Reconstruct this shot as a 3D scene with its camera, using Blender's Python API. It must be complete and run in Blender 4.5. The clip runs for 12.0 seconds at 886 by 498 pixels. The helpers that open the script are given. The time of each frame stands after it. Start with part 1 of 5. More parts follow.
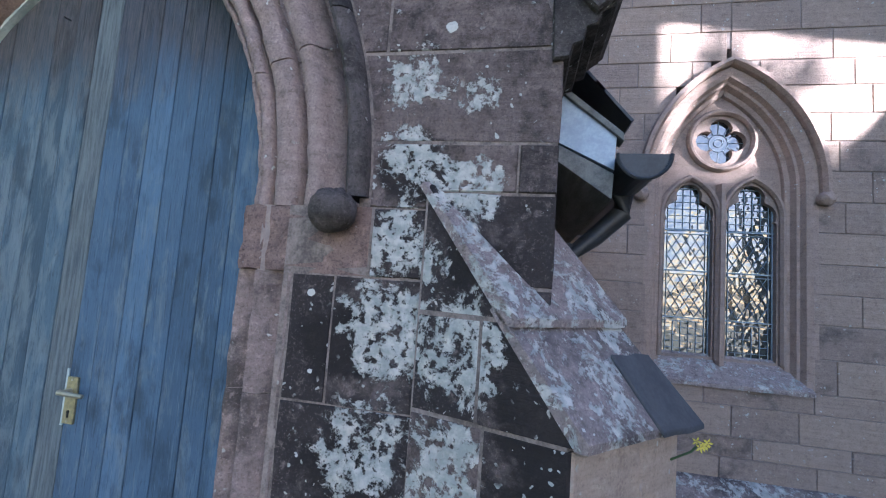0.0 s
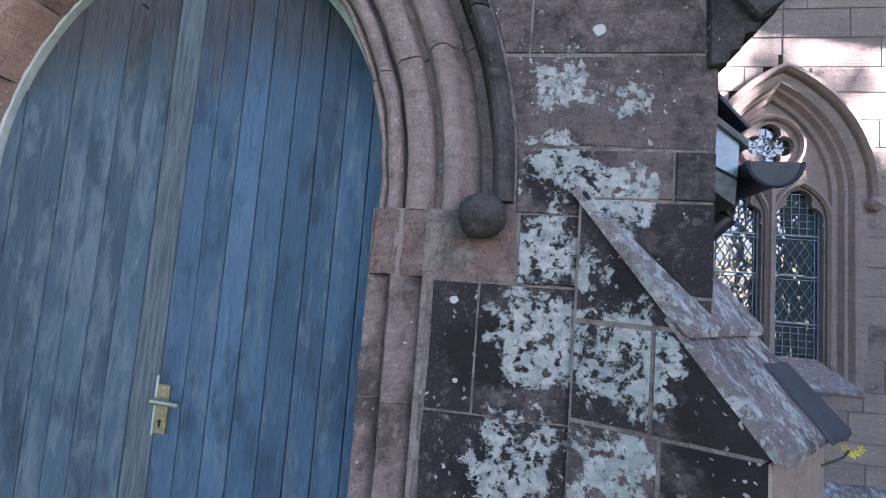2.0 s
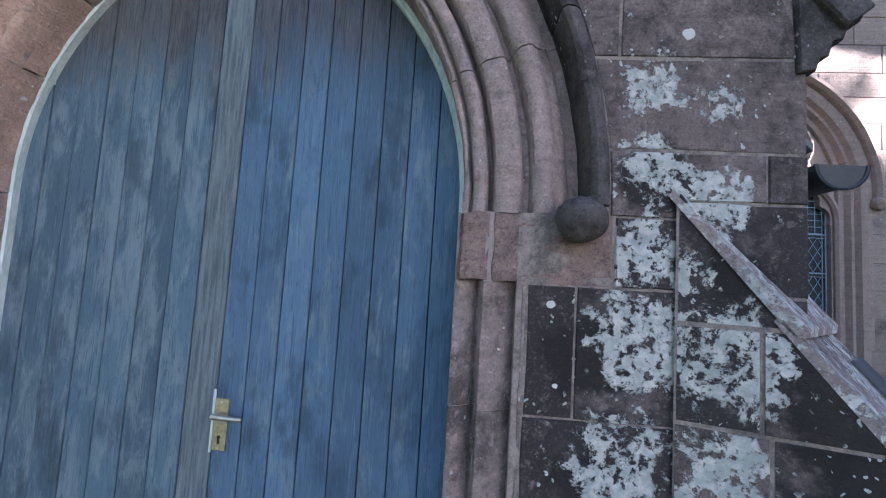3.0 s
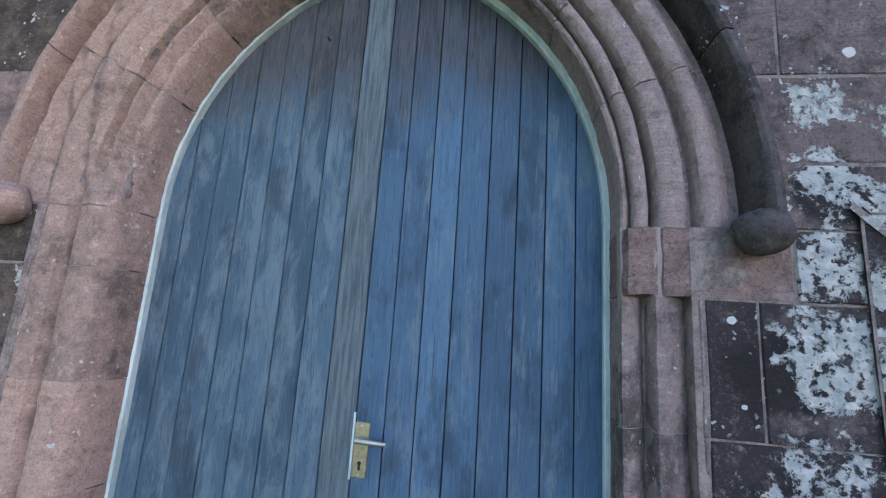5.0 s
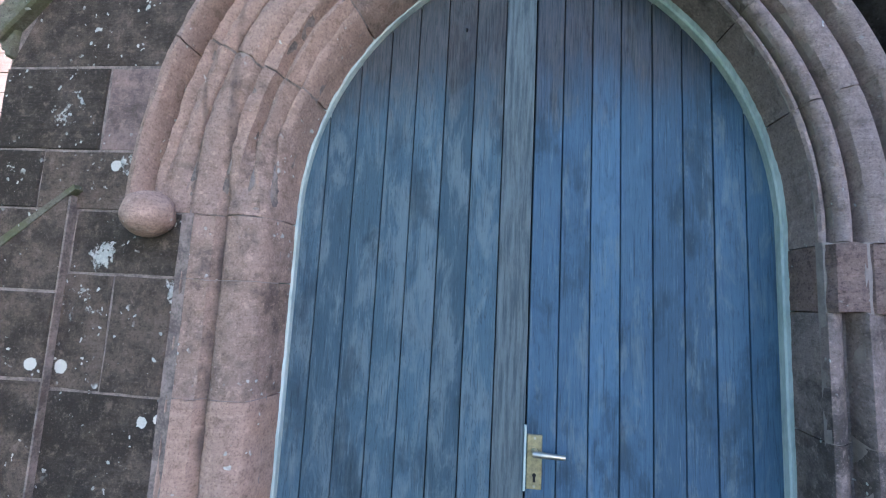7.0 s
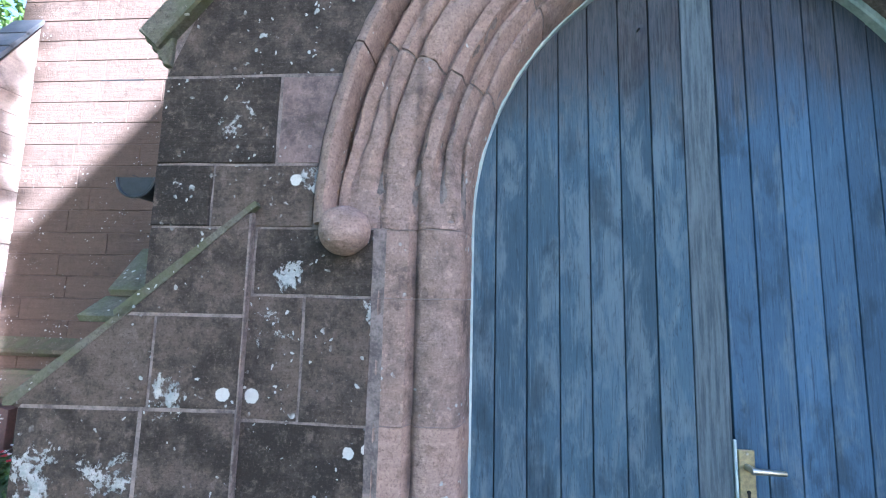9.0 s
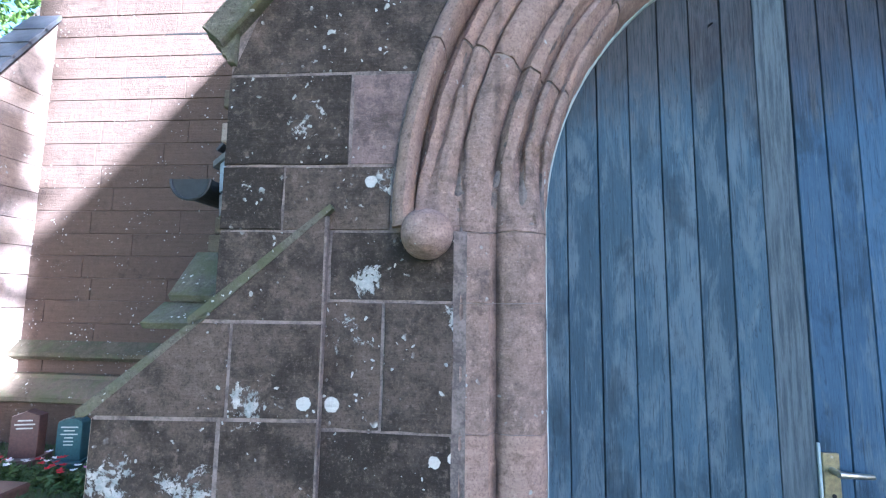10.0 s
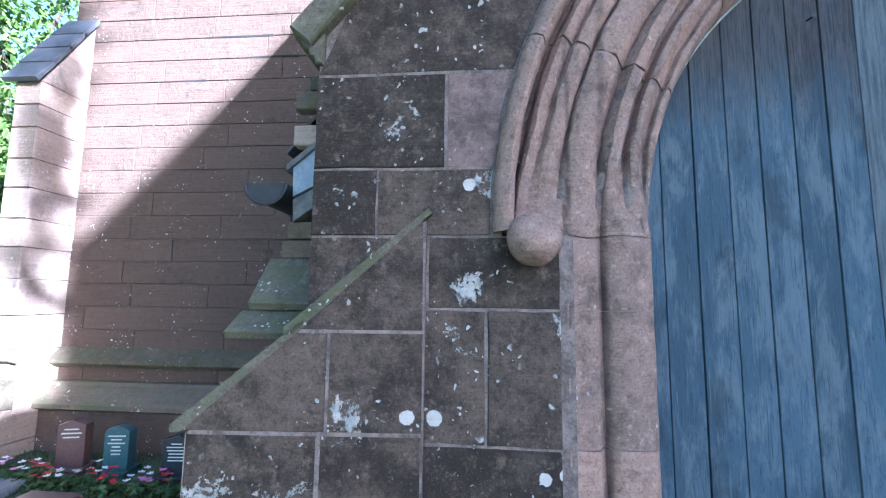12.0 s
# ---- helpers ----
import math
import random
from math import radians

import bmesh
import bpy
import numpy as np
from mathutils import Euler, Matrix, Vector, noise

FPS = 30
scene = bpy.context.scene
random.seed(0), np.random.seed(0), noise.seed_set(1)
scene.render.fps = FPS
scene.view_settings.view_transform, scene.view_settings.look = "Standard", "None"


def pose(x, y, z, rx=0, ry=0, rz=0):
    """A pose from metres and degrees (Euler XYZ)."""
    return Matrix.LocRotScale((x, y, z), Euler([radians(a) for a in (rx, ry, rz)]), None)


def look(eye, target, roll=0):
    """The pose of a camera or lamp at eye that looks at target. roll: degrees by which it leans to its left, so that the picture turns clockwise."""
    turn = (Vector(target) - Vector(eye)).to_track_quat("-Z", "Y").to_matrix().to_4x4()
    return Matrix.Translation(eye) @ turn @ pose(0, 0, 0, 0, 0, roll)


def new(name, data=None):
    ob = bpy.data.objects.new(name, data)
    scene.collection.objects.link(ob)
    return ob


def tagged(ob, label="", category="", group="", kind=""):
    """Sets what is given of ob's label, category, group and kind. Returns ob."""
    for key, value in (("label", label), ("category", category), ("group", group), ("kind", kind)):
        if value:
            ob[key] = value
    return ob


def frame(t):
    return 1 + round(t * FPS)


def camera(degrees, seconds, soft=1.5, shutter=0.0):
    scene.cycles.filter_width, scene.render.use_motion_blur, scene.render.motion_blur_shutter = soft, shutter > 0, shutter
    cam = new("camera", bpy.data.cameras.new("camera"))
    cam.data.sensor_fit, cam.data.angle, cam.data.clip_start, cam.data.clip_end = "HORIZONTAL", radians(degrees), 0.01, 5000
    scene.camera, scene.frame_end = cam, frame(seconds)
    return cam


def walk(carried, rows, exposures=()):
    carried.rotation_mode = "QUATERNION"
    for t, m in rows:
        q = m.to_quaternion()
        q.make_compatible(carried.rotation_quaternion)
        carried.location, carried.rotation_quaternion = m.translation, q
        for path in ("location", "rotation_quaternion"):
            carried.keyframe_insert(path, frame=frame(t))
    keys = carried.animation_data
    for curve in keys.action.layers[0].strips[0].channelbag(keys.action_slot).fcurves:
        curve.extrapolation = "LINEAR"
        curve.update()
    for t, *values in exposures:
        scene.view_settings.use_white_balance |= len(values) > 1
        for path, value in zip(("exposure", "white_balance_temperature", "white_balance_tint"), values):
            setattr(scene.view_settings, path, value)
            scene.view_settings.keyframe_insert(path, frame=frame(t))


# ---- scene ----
cam = camera(93.0, 12.0, soft=1.15)
PATH = [
    (0, (1.823, -1.177, 1.569), (1.440, 0.778, 1.743), 4.2),
    (0.5, (1.689, -1.214, 1.574), (1.351, 0.751, 1.737), 4.2),
    (1, (1.568, -1.233, 1.578), (1.254, 0.736, 1.732), 4.3),
    (1.5, (1.452, -1.238, 1.579), (1.155, 0.734, 1.727), 4.2),
    (2, (1.341, -1.233, 1.568), (1.045, 0.739, 1.726), 4.4),
    (2.5, (1.165, -1.240, 1.565), (0.937, 0.741, 1.723), 3.8),
    (3, (0.984, -1.248, 1.563), (0.815, 0.738, 1.724), 3.5),
    (5, (0.555, -1.283, 1.453), (0.283, 0.666, 1.812), 3.8),
    (5.5, (0.356, -1.311, 1.468), (0.135, 0.648, 1.806), 3.5),
    (6, (0.183, -1.319, 1.496), (-0.012, 0.649, 1.795), 3.3),
    (6.5, (0.050, -1.325, 1.531), (-0.150, 0.649, 1.788), 3.3),
    (8.5, (-0.605, -1.309, 1.602), (-0.812, 0.670, 1.803), 1.7),
    (9, (-0.796, -1.319, 1.584), (-0.961, 0.661, 1.814), 1.4),
    (9.5, (-0.948, -1.311, 1.607), (-1.096, 0.673, 1.809), 1.1),
    (10, (-1.068, -1.306, 1.607), (-1.215, 0.677, 1.816), 0.9),
    (10.5, (-1.180, -1.303, 1.616), (-1.319, 0.681, 1.821), 0.8),
    (11, (-1.262, -1.281, 1.615), (-1.420, 0.701, 1.834), 0.8),
    (11.5, (-1.333, -1.277, 1.626), (-1.490, 0.706, 1.836), 0.6),
    (12, (-1.373, -1.274, 1.618), (-1.539, 0.706, 1.840), 0.7),
]
walk(cam, [(t, look(eye, target, roll)) for t, eye, target, roll in PATH],
     exposures=((0.0, 3.5, 5300, 22), (3.0, 3.52, 5350, 23), (6.0, 3.64, 5050, 20), (9.5, 3.72, 4750, 18), (12.0, 3.62, 4650, 19)))

# ---- light ----
world = bpy.data.worlds.new("sky")
scene.world = world
world.use_nodes = True
wn = world.node_tree
sky = wn.nodes.new("ShaderNodeTexSky")
sky.sky_type, sky.sun_disc = "NISHITA", False
SUN_WAY = Vector((2.43, -1.71, 0.72)).normalized()      # towards the sun
sky.sun_elevation = math.asin(SUN_WAY.z)
sky.sun_rotation = math.atan2(SUN_WAY.x, SUN_WAY.y)
wn.links.new(sky.outputs[0], wn.nodes["Background"].inputs[0])
wn.nodes["Background"].inputs[1].default_value = 0.052
sun = new("sun", bpy.data.lights.new("sun", "SUN"))
sun.data.energy, sun.data.angle, sun.data.color = 5.0, radians(0.6), (1.0, 0.92, 0.8)
sun.matrix_world = look(SUN_WAY * 30, (0, 0, 0))


# ---- materials ----
def nodes_of(name):
    m = bpy.data.materials.new(name)
    m.use_nodes = True
    t = m.node_tree
    return m, t, t.nodes["Principled BSDF"]


def link(t, a, b):
    t.links.new(a, b)


def noise_tex(t, vec, scale, detail=6, rough=0.6, dist=0.0):
    n = t.nodes.new("ShaderNodeTexNoise")
    n.inputs["Scale"].default_value, n.inputs["Detail"].default_value = scale, detail
    n.inputs["Roughness"].default_value, n.inputs["Distortion"].default_value = rough, dist
    if vec is not None:
        link(t, vec, n.inputs["Vector"])
    return n.outputs["Fac"]


def ramp(t, fac, a, b, lo=0.0, hi=1.0):
    n = t.nodes.new("ShaderNodeMapRange")
    n.interpolation_type = "SMOOTHSTEP"
    link(t, fac, n.inputs["Value"])
    n.inputs["From Min"].default_value, n.inputs["From Max"].default_value = a, b
    n.inputs["To Min"].default_value, n.inputs["To Max"].default_value = lo, hi
    return n.outputs["Result"]


def calc(t, op, a, b=None):
    n = t.nodes.new("ShaderNodeMath")
    n.operation = op
    for i, v in enumerate((a, b)):
        if v is None:
            continue
        if isinstance(v, (int, float)):
            n.inputs[i].default_value = v
        else:
            link(t, v, n.inputs[i])
    return n.outputs[0]


def mix(t, fac, a, b, kind="MIX"):
    n = t.nodes.new("ShaderNodeMix")
    n.data_type, n.blend_type = "RGBA", kind
    for i, v in ((0, fac), (6, a), (7, b)):
        if isinstance(v, (int, float)):
            n.inputs[i].default_value = v
        elif isinstance(v, tuple):
            n.inputs[i].default_value = (*v, 1)
        else:
            link(t, v, n.inputs[i])
    return n.outputs[2]


def bump(t, bsdf, height, strength=0.5, dist=0.01):
    n = t.nodes.new("ShaderNodeBump")
    n.inputs["Strength"].default_value, n.inputs["Distance"].default_value = strength, dist
    link(t, height, n.inputs["Height"])
    link(t, n.outputs[0], bsdf.inputs["Normal"])


def spots(t, vec, scale, size):
    """Round lichen spots: 1 inside a spot, 0 outside."""
    v = t.nodes.new("ShaderNodeTexVoronoi")
    v.inputs["Scale"].default_value = scale
    link(t, vec, v.inputs["Vector"])
    sep = t.nodes.new("ShaderNodeSeparateColor")
    link(t, v.outputs["Color"], sep.inputs[0])
    radius = ramp(t, sep.outputs[0], 0.45, 1.0, 0.0, size)
    edge = calc(t, "SUBTRACT", radius, v.outputs["Distance"])
    return ramp(t, edge, 0.0, 0.06)


def stone(name, base, other, soot, soot_amount=0.5, lichen=0.3, patches=(), moss=0.0, dots=1.0, crusts=(), marks=(), runs=(), grain=0.7, vary=1.0):
    """Weathered sandstone: two hues by stone, black crust, pale lichen in patches and spots, green algae."""
    m, t, b = nodes_of(name)
    pos = t.nodes.new("ShaderNodeNewGeometry").outputs["Position"]
    info = t.nodes.new("ShaderNodeObjectInfo").outputs["Random"]
    wide, mid, fine = noise_tex(t, pos, 2.3, 4), noise_tex(t, pos, 9, 8, 0.65), noise_tex(t, pos, 120, 4, 0.7)
    hue = calc(t, "ADD", calc(t, "MULTIPLY", info, 0.7 * vary), calc(t, "MULTIPLY", wide, 0.5))
    col = mix(t, ramp(t, hue, 0.2, 0.95), base, other)
    # bedding lines
    mp = t.nodes.new("ShaderNodeMapping")
    mp.inputs["Scale"].default_value = (3, 3, 60)
    link(t, pos, mp.inputs["Vector"])
    bed = noise_tex(t, mp.outputs[0], 1.0, 5, 0.6)
    col = mix(t, ramp(t, bed, 0.35, 0.75, 0.0, 0.35), col, tuple(c * 0.55 for c in base))
    crust = calc(t, "ADD", calc(t, "MULTIPLY", mid, 0.5), calc(t, "ADD", calc(t, "MULTIPLY", wide, 0.35), calc(t, "MULTIPLY", noise_tex(t, pos, 38, 7, 0.75), 0.22)))
    crust = calc(t, "ADD", crust, calc(t, "MULTIPLY", info, 0.16 * vary))
    col = mix(t, ramp(t, crust, 0.77 - 0.5 * soot_amount, 0.95 - 0.5 * soot_amount, 0.0, 0.92), col, soot)
    # mottling and pitting
    mott = noise_tex(t, pos, 24, 7, 0.72, 0.3)
    col = mix(t, ramp(t, mott, 0.5, 0.7, 0.0, 0.9 * grain), col, tuple(c * 0.26 for c in base))
    col = mix(t, ramp(t, mott, 0.47, 0.32, 0.0, 0.6 * grain), col, tuple(min(0.7, c * 1.7) for c in base))
    col = mix(t, ramp(t, fine, 0.5, 0.7, 0.0, 0.8 * grain), col, tuple(c * 0.2 for c in base))
    col = mix(t, ramp(t, fine, 0.43, 0.3, 0.0, 0.45 * grain), col, tuple(min(0.75, c * 1.9) for c in base))
    black = None
    for (x, y, z), r in crusts:
        d = t.nodes.new("ShaderNodeVectorMath")
        d.operation = "DISTANCE"
        link(t, pos, d.inputs[0])
        d.inputs[1].default_value = (x, y, z)
        near = ramp(t, d.outputs["Value"], 1.25 * r, 0.0)
        black = near if black is None else calc(t, "MAXIMUM", black, near)
    if black is not None:
        col = mix(t, ramp(t, calc(t, "ADD", calc(t, "MULTIPLY", black, 0.75), calc(t, "ADD", calc(t, "MULTIPLY", mid, 1.3), calc(t, "MULTIPLY", wide, 0.5))), 1.1, 1.4, 0.0, 0.9), col, (0.026, 0.023, 0.023))
    for x0, w in runs:      # dark vertical runs: soot, and shade painted into shallow jamb hollows
        sx = t.nodes.new("ShaderNodeSeparateXYZ")
        link(t, pos, sx.inputs[0])
        away = calc(t, "ABSOLUTE", calc(t, "SUBTRACT", calc(t, "ADD", sx.outputs[0], calc(t, "MULTIPLY", calc(t, "SUBTRACT", mid, 0.5), 0.022)), x0))
        run = calc(t, "MULTIPLY", ramp(t, away, w, 0.15 * w), ramp(t, wide, 0.35, 0.6, 0.25, 0.8))
        col = mix(t, run, col, (0.05, 0.042, 0.04))
    if moss:
        col = mix(t, ramp(t, calc(t, "ADD", mid, calc(t, "MULTIPLY", wide, 0.6)), 0.95 - 0.5 * moss, 1.2 - 0.5 * moss, 0, 0.75), col, (0.112, 0.122, 0.066))
    pale = mix(t, ramp(t, noise_tex(t, pos, 30, 5), 0.35, 0.7), (0.36, 0.38, 0.36), (0.62, 0.6, 0.56))
    growth = calc(t, "ADD", calc(t, "MULTIPLY", noise_tex(t, pos, 8, 9, 0.74, 0.5), 0.7), calc(t, "MULTIPLY", noise_tex(t, pos, 26, 6, 0.7), 0.3))
    holes = ramp(t, noise_tex(t, pos, 34, 6, 0.66), 0.4, 0.48)
    total = None
    for (x, y, z), r, s in patches:
        d = t.nodes.new("ShaderNodeVectorMath")
        d.operation = "DISTANCE"
        link(t, pos, d.inputs[0])
        d.inputs[1].default_value = (x, y, z)
        near = ramp(t, d.outputs["Value"], r, 0.2 * r, 0.0, s)
        total = near if total is None else calc(t, "MAXIMUM", total, near)
    field = calc(t, "ADD", growth, -0.165 + 0.2 * lichen)
    if total is not None:
        field = calc(t, "ADD", field, calc(t, "MULTIPLY", total, 0.205))
    cover = calc(t, "MULTIPLY", ramp(t, field, 0.545, 0.58), holes)
    col = mix(t, calc(t, "MULTIPLY", cover, 0.9), col, pale)
    if dots:
        warp = t.nodes.new("ShaderNodeVectorMath")
        warp.operation = "ADD"
        link(t, pos, warp.inputs[0])
        nz = t.nodes.new("ShaderNodeTexNoise")
        nz.inputs["Scale"].default_value = 22
        nz.inputs["Detail"].default_value = 5
        link(t, pos, nz.inputs["Vector"])
        sc = t.nodes.new("ShaderNodeVectorMath")
        sc.operation = "SCALE"
        sc.inputs["Scale"].default_value = 0.05
        link(t, nz.outputs["Color"], sc.inputs[0])
        link(t, sc.outputs[0], warp.inputs[1])
        sp = calc(t, "MAXIMUM", spots(t, warp.outputs[0], 15, 0.2), spots(t, warp.outputs[0], 48, 0.34))
        gate = ramp(t, noise_tex(t, pos, 6, 4), 0.56 - 0.07 * dots, 0.64 - 0.04 * dots, 0.0, 0.9)
        col = mix(t, calc(t, "MULTIPLY", sp, gate), col, pale)
    for (x, y, z), r in marks:
        d = t.nodes.new("ShaderNodeVectorMath")
        d.operation = "DISTANCE"
        link(t, pos, d.inputs[0])
        d.inputs[1].default_value = (x, y, z)
        ring = calc(t, "ADD", d.outputs["Value"], calc(t, "MULTIPLY", calc(t, "SUBTRACT", mott, 0.5), 0.02))
        col = mix(t, ramp(t, ring, r, 0.85 * r, 0.0, 0.9), col, (0.6, 0.59, 0.55))
    link(t, col, b.inputs["Base Color"])
    b.inputs["Roughness"].default_value = 0.92
    b.inputs["Specular IOR Level"].default_value = 0.12
    h = calc(t, "ADD", calc(t, "MULTIPLY", mid, 1.0), calc(t, "MULTIPLY", fine, 0.25))
    h = calc(t, "ADD", h, calc(t, "MULTIPLY", cover, 0.25))
    h = calc(t, "ADD", h, calc(t, "MULTIPLY", mott, 0.6))
    h = calc(t, "ADD", h, calc(t, "MULTIPLY", bed, 0.4))
    bump(t, b, h, 0.8, 0.014)
    return m


def plain(name, a, b2, scale=8.0, rough=0.6, metal=0.0, stretch=(1, 1, 1), relief=0.2):
    """Two-tone grained surface for metal, timber and small things."""
    m, t, b = nodes_of(name)
    pos = t.nodes.new("ShaderNodeNewGeometry").outputs["Position"]
    mp = t.nodes.new("ShaderNodeMapping")
    mp.inputs["Scale"].default_value = stretch
    link(t, pos, mp.inputs["Vector"])
    n1, n2 = noise_tex(t, mp.outputs[0], scale, 6, 0.65), noise_tex(t, mp.outputs[0], scale * 9, 4)
    f = calc(t, "ADD", calc(t, "MULTIPLY", n1, 0.7), calc(t, "MULTIPLY", n2, 0.3))
    link(t, mix(t, ramp(t, f, 0.35, 0.65), a, b2), b.inputs["Base Color"])
    b.inputs["Roughness"].default_value, b.inputs["Metallic"].default_value = rough, metal
    bump(t, b, f, relief, 0.004)
    return m


def door_paint(name, grey):
    """Blue paint worn to the grey grain of the boards; the arch's shade is painted in at the head."""
    m, t, b = nodes_of(name)
    pos = t.nodes.new("ShaderNodeNewGeometry").outputs["Position"]
    info = t.nodes.new("ShaderNodeObjectInfo").outputs["Random"]
    off = t.nodes.new("ShaderNodeCombineXYZ")
    link(t, calc(t, "MULTIPLY", info, 40), off.inputs[0])
    link(t, calc(t, "MULTIPLY", info, 17), off.inputs[2])
    add = t.nodes.new("ShaderNodeVectorMath")
    link(t, pos, add.inputs[0])
    link(t, off.outputs[0], add.inputs[1])

    def along(sx, sz, scale, detail, rough, dist):
        mp = t.nodes.new("ShaderNodeMapping")
        mp.inputs["Scale"].default_value = (sx, sx, sz)
        link(t, add.outputs[0], mp.inputs["Vector"])
        return noise_tex(t, mp.outputs[0], scale, detail, rough, dist)
    grain = along(130, 4.5, 1.5, 7, 0.7, 0.8)
    figure = along(22, 1.1, 1.6, 3, 0.5, 2.2)          # the boards' broad wavy figure
    wear = along(11, 2.6, 1.3, 8, 0.72, 0.5)
    smudge = along(7, 3.2, 1.0, 6, 0.62, 0.3)
    big = noise_tex(t, pos, 2.6, 4)
    paint = mix(t, ramp(t, calc(t, "ADD", calc(t, "MULTIPLY", info, 0.4), calc(t, "MULTIPLY", big, 0.6)), 0.25, 0.75),
                (0.05, 0.082, 0.11) if grey else (0.058, 0.098, 0.148), (0.08, 0.13, 0.172) if grey else (0.092, 0.158, 0.24))
    col = mix(t, ramp(t, wear, 0.5 - 0.06 * grey, 0.66 - 0.05 * grey, 0.0, 0.6), paint, (0.16, 0.205, 0.23))
    col = mix(t, ramp(t, smudge, 0.5, 0.32, 0.0, 0.6), col, (0.026, 0.04, 0.054))
    col = mix(t, ramp(t, calc(t, "ABSOLUTE", calc(t, "SUBTRACT", calc(t, "FRACT", calc(t, "MULTIPLY", figure, 7.0)), 0.5)), 0.42, 0.5, 0.0, 0.4 + 0.2 * grey), col, (0.03, 0.042, 0.052))
    col = mix(t, ramp(t, grain, 0.52, 0.68, 0.0, 0.6), col, (0.028, 0.04, 0.052))
    col = mix(t, ramp(t, grain, 0.43, 0.3, 0.0, 0.45), col, (0.2, 0.27, 0.32))
    # browner towards the head: bare wood, with the arch's shade put into the colour
    sep = t.nodes.new("ShaderNodeSeparateXYZ")
    link(t, pos, sep.inputs[0])
    bare_shaded = calc(t, "ADD", ramp(t, sep.outputs[2], 1.8, 2.75, 0.0, 0.7), calc(t, "ADD", calc(t, "MULTIPLY", wear, 0.6), calc(t, "MULTIPLY", big, 0.4)))
    col = mix(t, ramp(t, bare_shaded, 0.72, 1.12, 0.0, 0.68), col, mix(t, ramp(t, grain, 0.4, 0.62), (0.082, 0.064, 0.056), (0.03, 0.026, 0.026)))
    link(t, col, b.inputs["Base Color"])
    b.inputs["Roughness"].default_value = 0.8
    b.inputs["Specular IOR Level"].default_value = 0.15
    bump(t, b, calc(t, "ADD", grain, calc(t, "ADD", calc(t, "MULTIPLY", wear, 0.5), calc(t, "MULTIPLY", figure, 0.5))), 0.6, 0.004)
    return m


def leaf_mat(name, a, b2, through_light=0.3):
    m, t, b = nodes_of(name)
    rnd = t.nodes.new("ShaderNodeNewGeometry").outputs["Random Per Island"]
    link(t, mix(t, rnd, a, b2), b.inputs["Base Color"])
    b.inputs["Roughness"].default_value = 0.55
    b.inputs["Transmission Weight"].default_value = 0.0
    b.inputs["Subsurface Weight"].default_value = 0.0
    tr = t.nodes.new("ShaderNodeBsdfTranslucent")
    link(t, mix(t, rnd, tuple(1.6 * c for c in a), tuple(1.6 * c for c in b2)), tr.inputs[0])
    ms = t.nodes.new("ShaderNodeMixShader")
    ms.inputs[0].default_value = through_light
    link(t, b.outputs[0], ms.inputs[1])
    link(t, tr.outputs[0], ms.inputs[2])
    link(t, ms.outputs[0], t.nodes["Material Output"].inputs[0])
    return m


SOOT = (0.028, 0.026, 0.027)
STONE_R = stone("stone_front_sooty", (0.185, 0.145, 0.134), (0.108, 0.092, 0.091), (0.036, 0.032, 0.033), 0.55, 0.54, crusts=(((1.88, -0.15, 1.4), 0.25), ((1.93, -0.17, 1.02), 0.26), ((1.7, -0.08, 1.68), 0.17), ((1.9, -0.15, 1.22), 0.2), ((1.32, 0, 1.38), 0.2), ((1.5, 0, 1.9), 0.2), ((1.35, 0, 0.98), 0.22)),
                patches=(((1.44, 0, 1.68), 0.19, 1.0), ((1.45, 0, 1.42), 0.25, 1.0), ((1.66, -0.04, 1.4), 0.24, 1.0), ((1.58, -0.02, 1.62), 0.13, 0.8),
                         ((1.4, 0, 1.08), 0.24, 0.85), ((1.66, -0.05, 1.08), 0.2, 1.0), ((1.5, 0, 1.93), 0.2, 0.8),
                         ((1.66, 0, 1.84), 0.17, 0.9), ((1.47, 0, 2.17), 0.17, 0.8), ((1.68, 0, 2.13), 0.1, 0.8)), marks=(((1.572, 0, 2.345), 0.019), ((1.27, 0, 1.37), 0.008), ((1.22, 0, 1.29), 0.01), ((1.2, 0, 1.52), 0.012)), dots=1.5)
STONE_L = stone("stone_front_brown", (0.145, 0.113, 0.091), (0.1, 0.081, 0.067), (0.036, 0.031, 0.027), 0.48, 0.47, grain=0.7, vary=0.8,
                patches=(((-1.45, 0, 1.45), 0.16, 0.55), ((-1.7, -0.03, 1.28), 0.15, 0.5), ((-1.35, 0, 1.98), 0.12, 0.6),
                         ((-1.6, 0, 2.15), 0.16, 0.5), ((-2.15, -0.08, 1.02), 0.2, 0.6), ((-1.95, -0.06, 1.0), 0.2, 0.45), ((-1.4, 0, 1.64), 0.08, 0.9), ((-1.1, 0, 1.53), 0.09, 0.8)), dots=1.5,
                marks=(((-1.575, -0.033, 1.27), 0.024), ((-1.5, 0, 1.262), 0.025), ((-1.18, 0, 1.105), 0.02), ((-1.125, 0, 1.118), 0.018), ((-1.4, 0, 1.96), 0.022), ((-1.33, 0, 1.93), 0.018)))
STONE_PINK = stone("stone_pink", (0.34, 0.235, 0.21), (0.25, 0.185, 0.17), (0.08, 0.068, 0.064), 0.26, 0.05, dots=0.4, grain=0.35)
STONE_JAMB = stone("stone_jamb", (0.4, 0.28, 0.225), (0.31, 0.228, 0.188), (0.11, 0.086, 0.074), 0.29, 0.1, dots=0.5, runs=((-0.995, 0.022), (-1.1, 0.012)), grain=0.6)
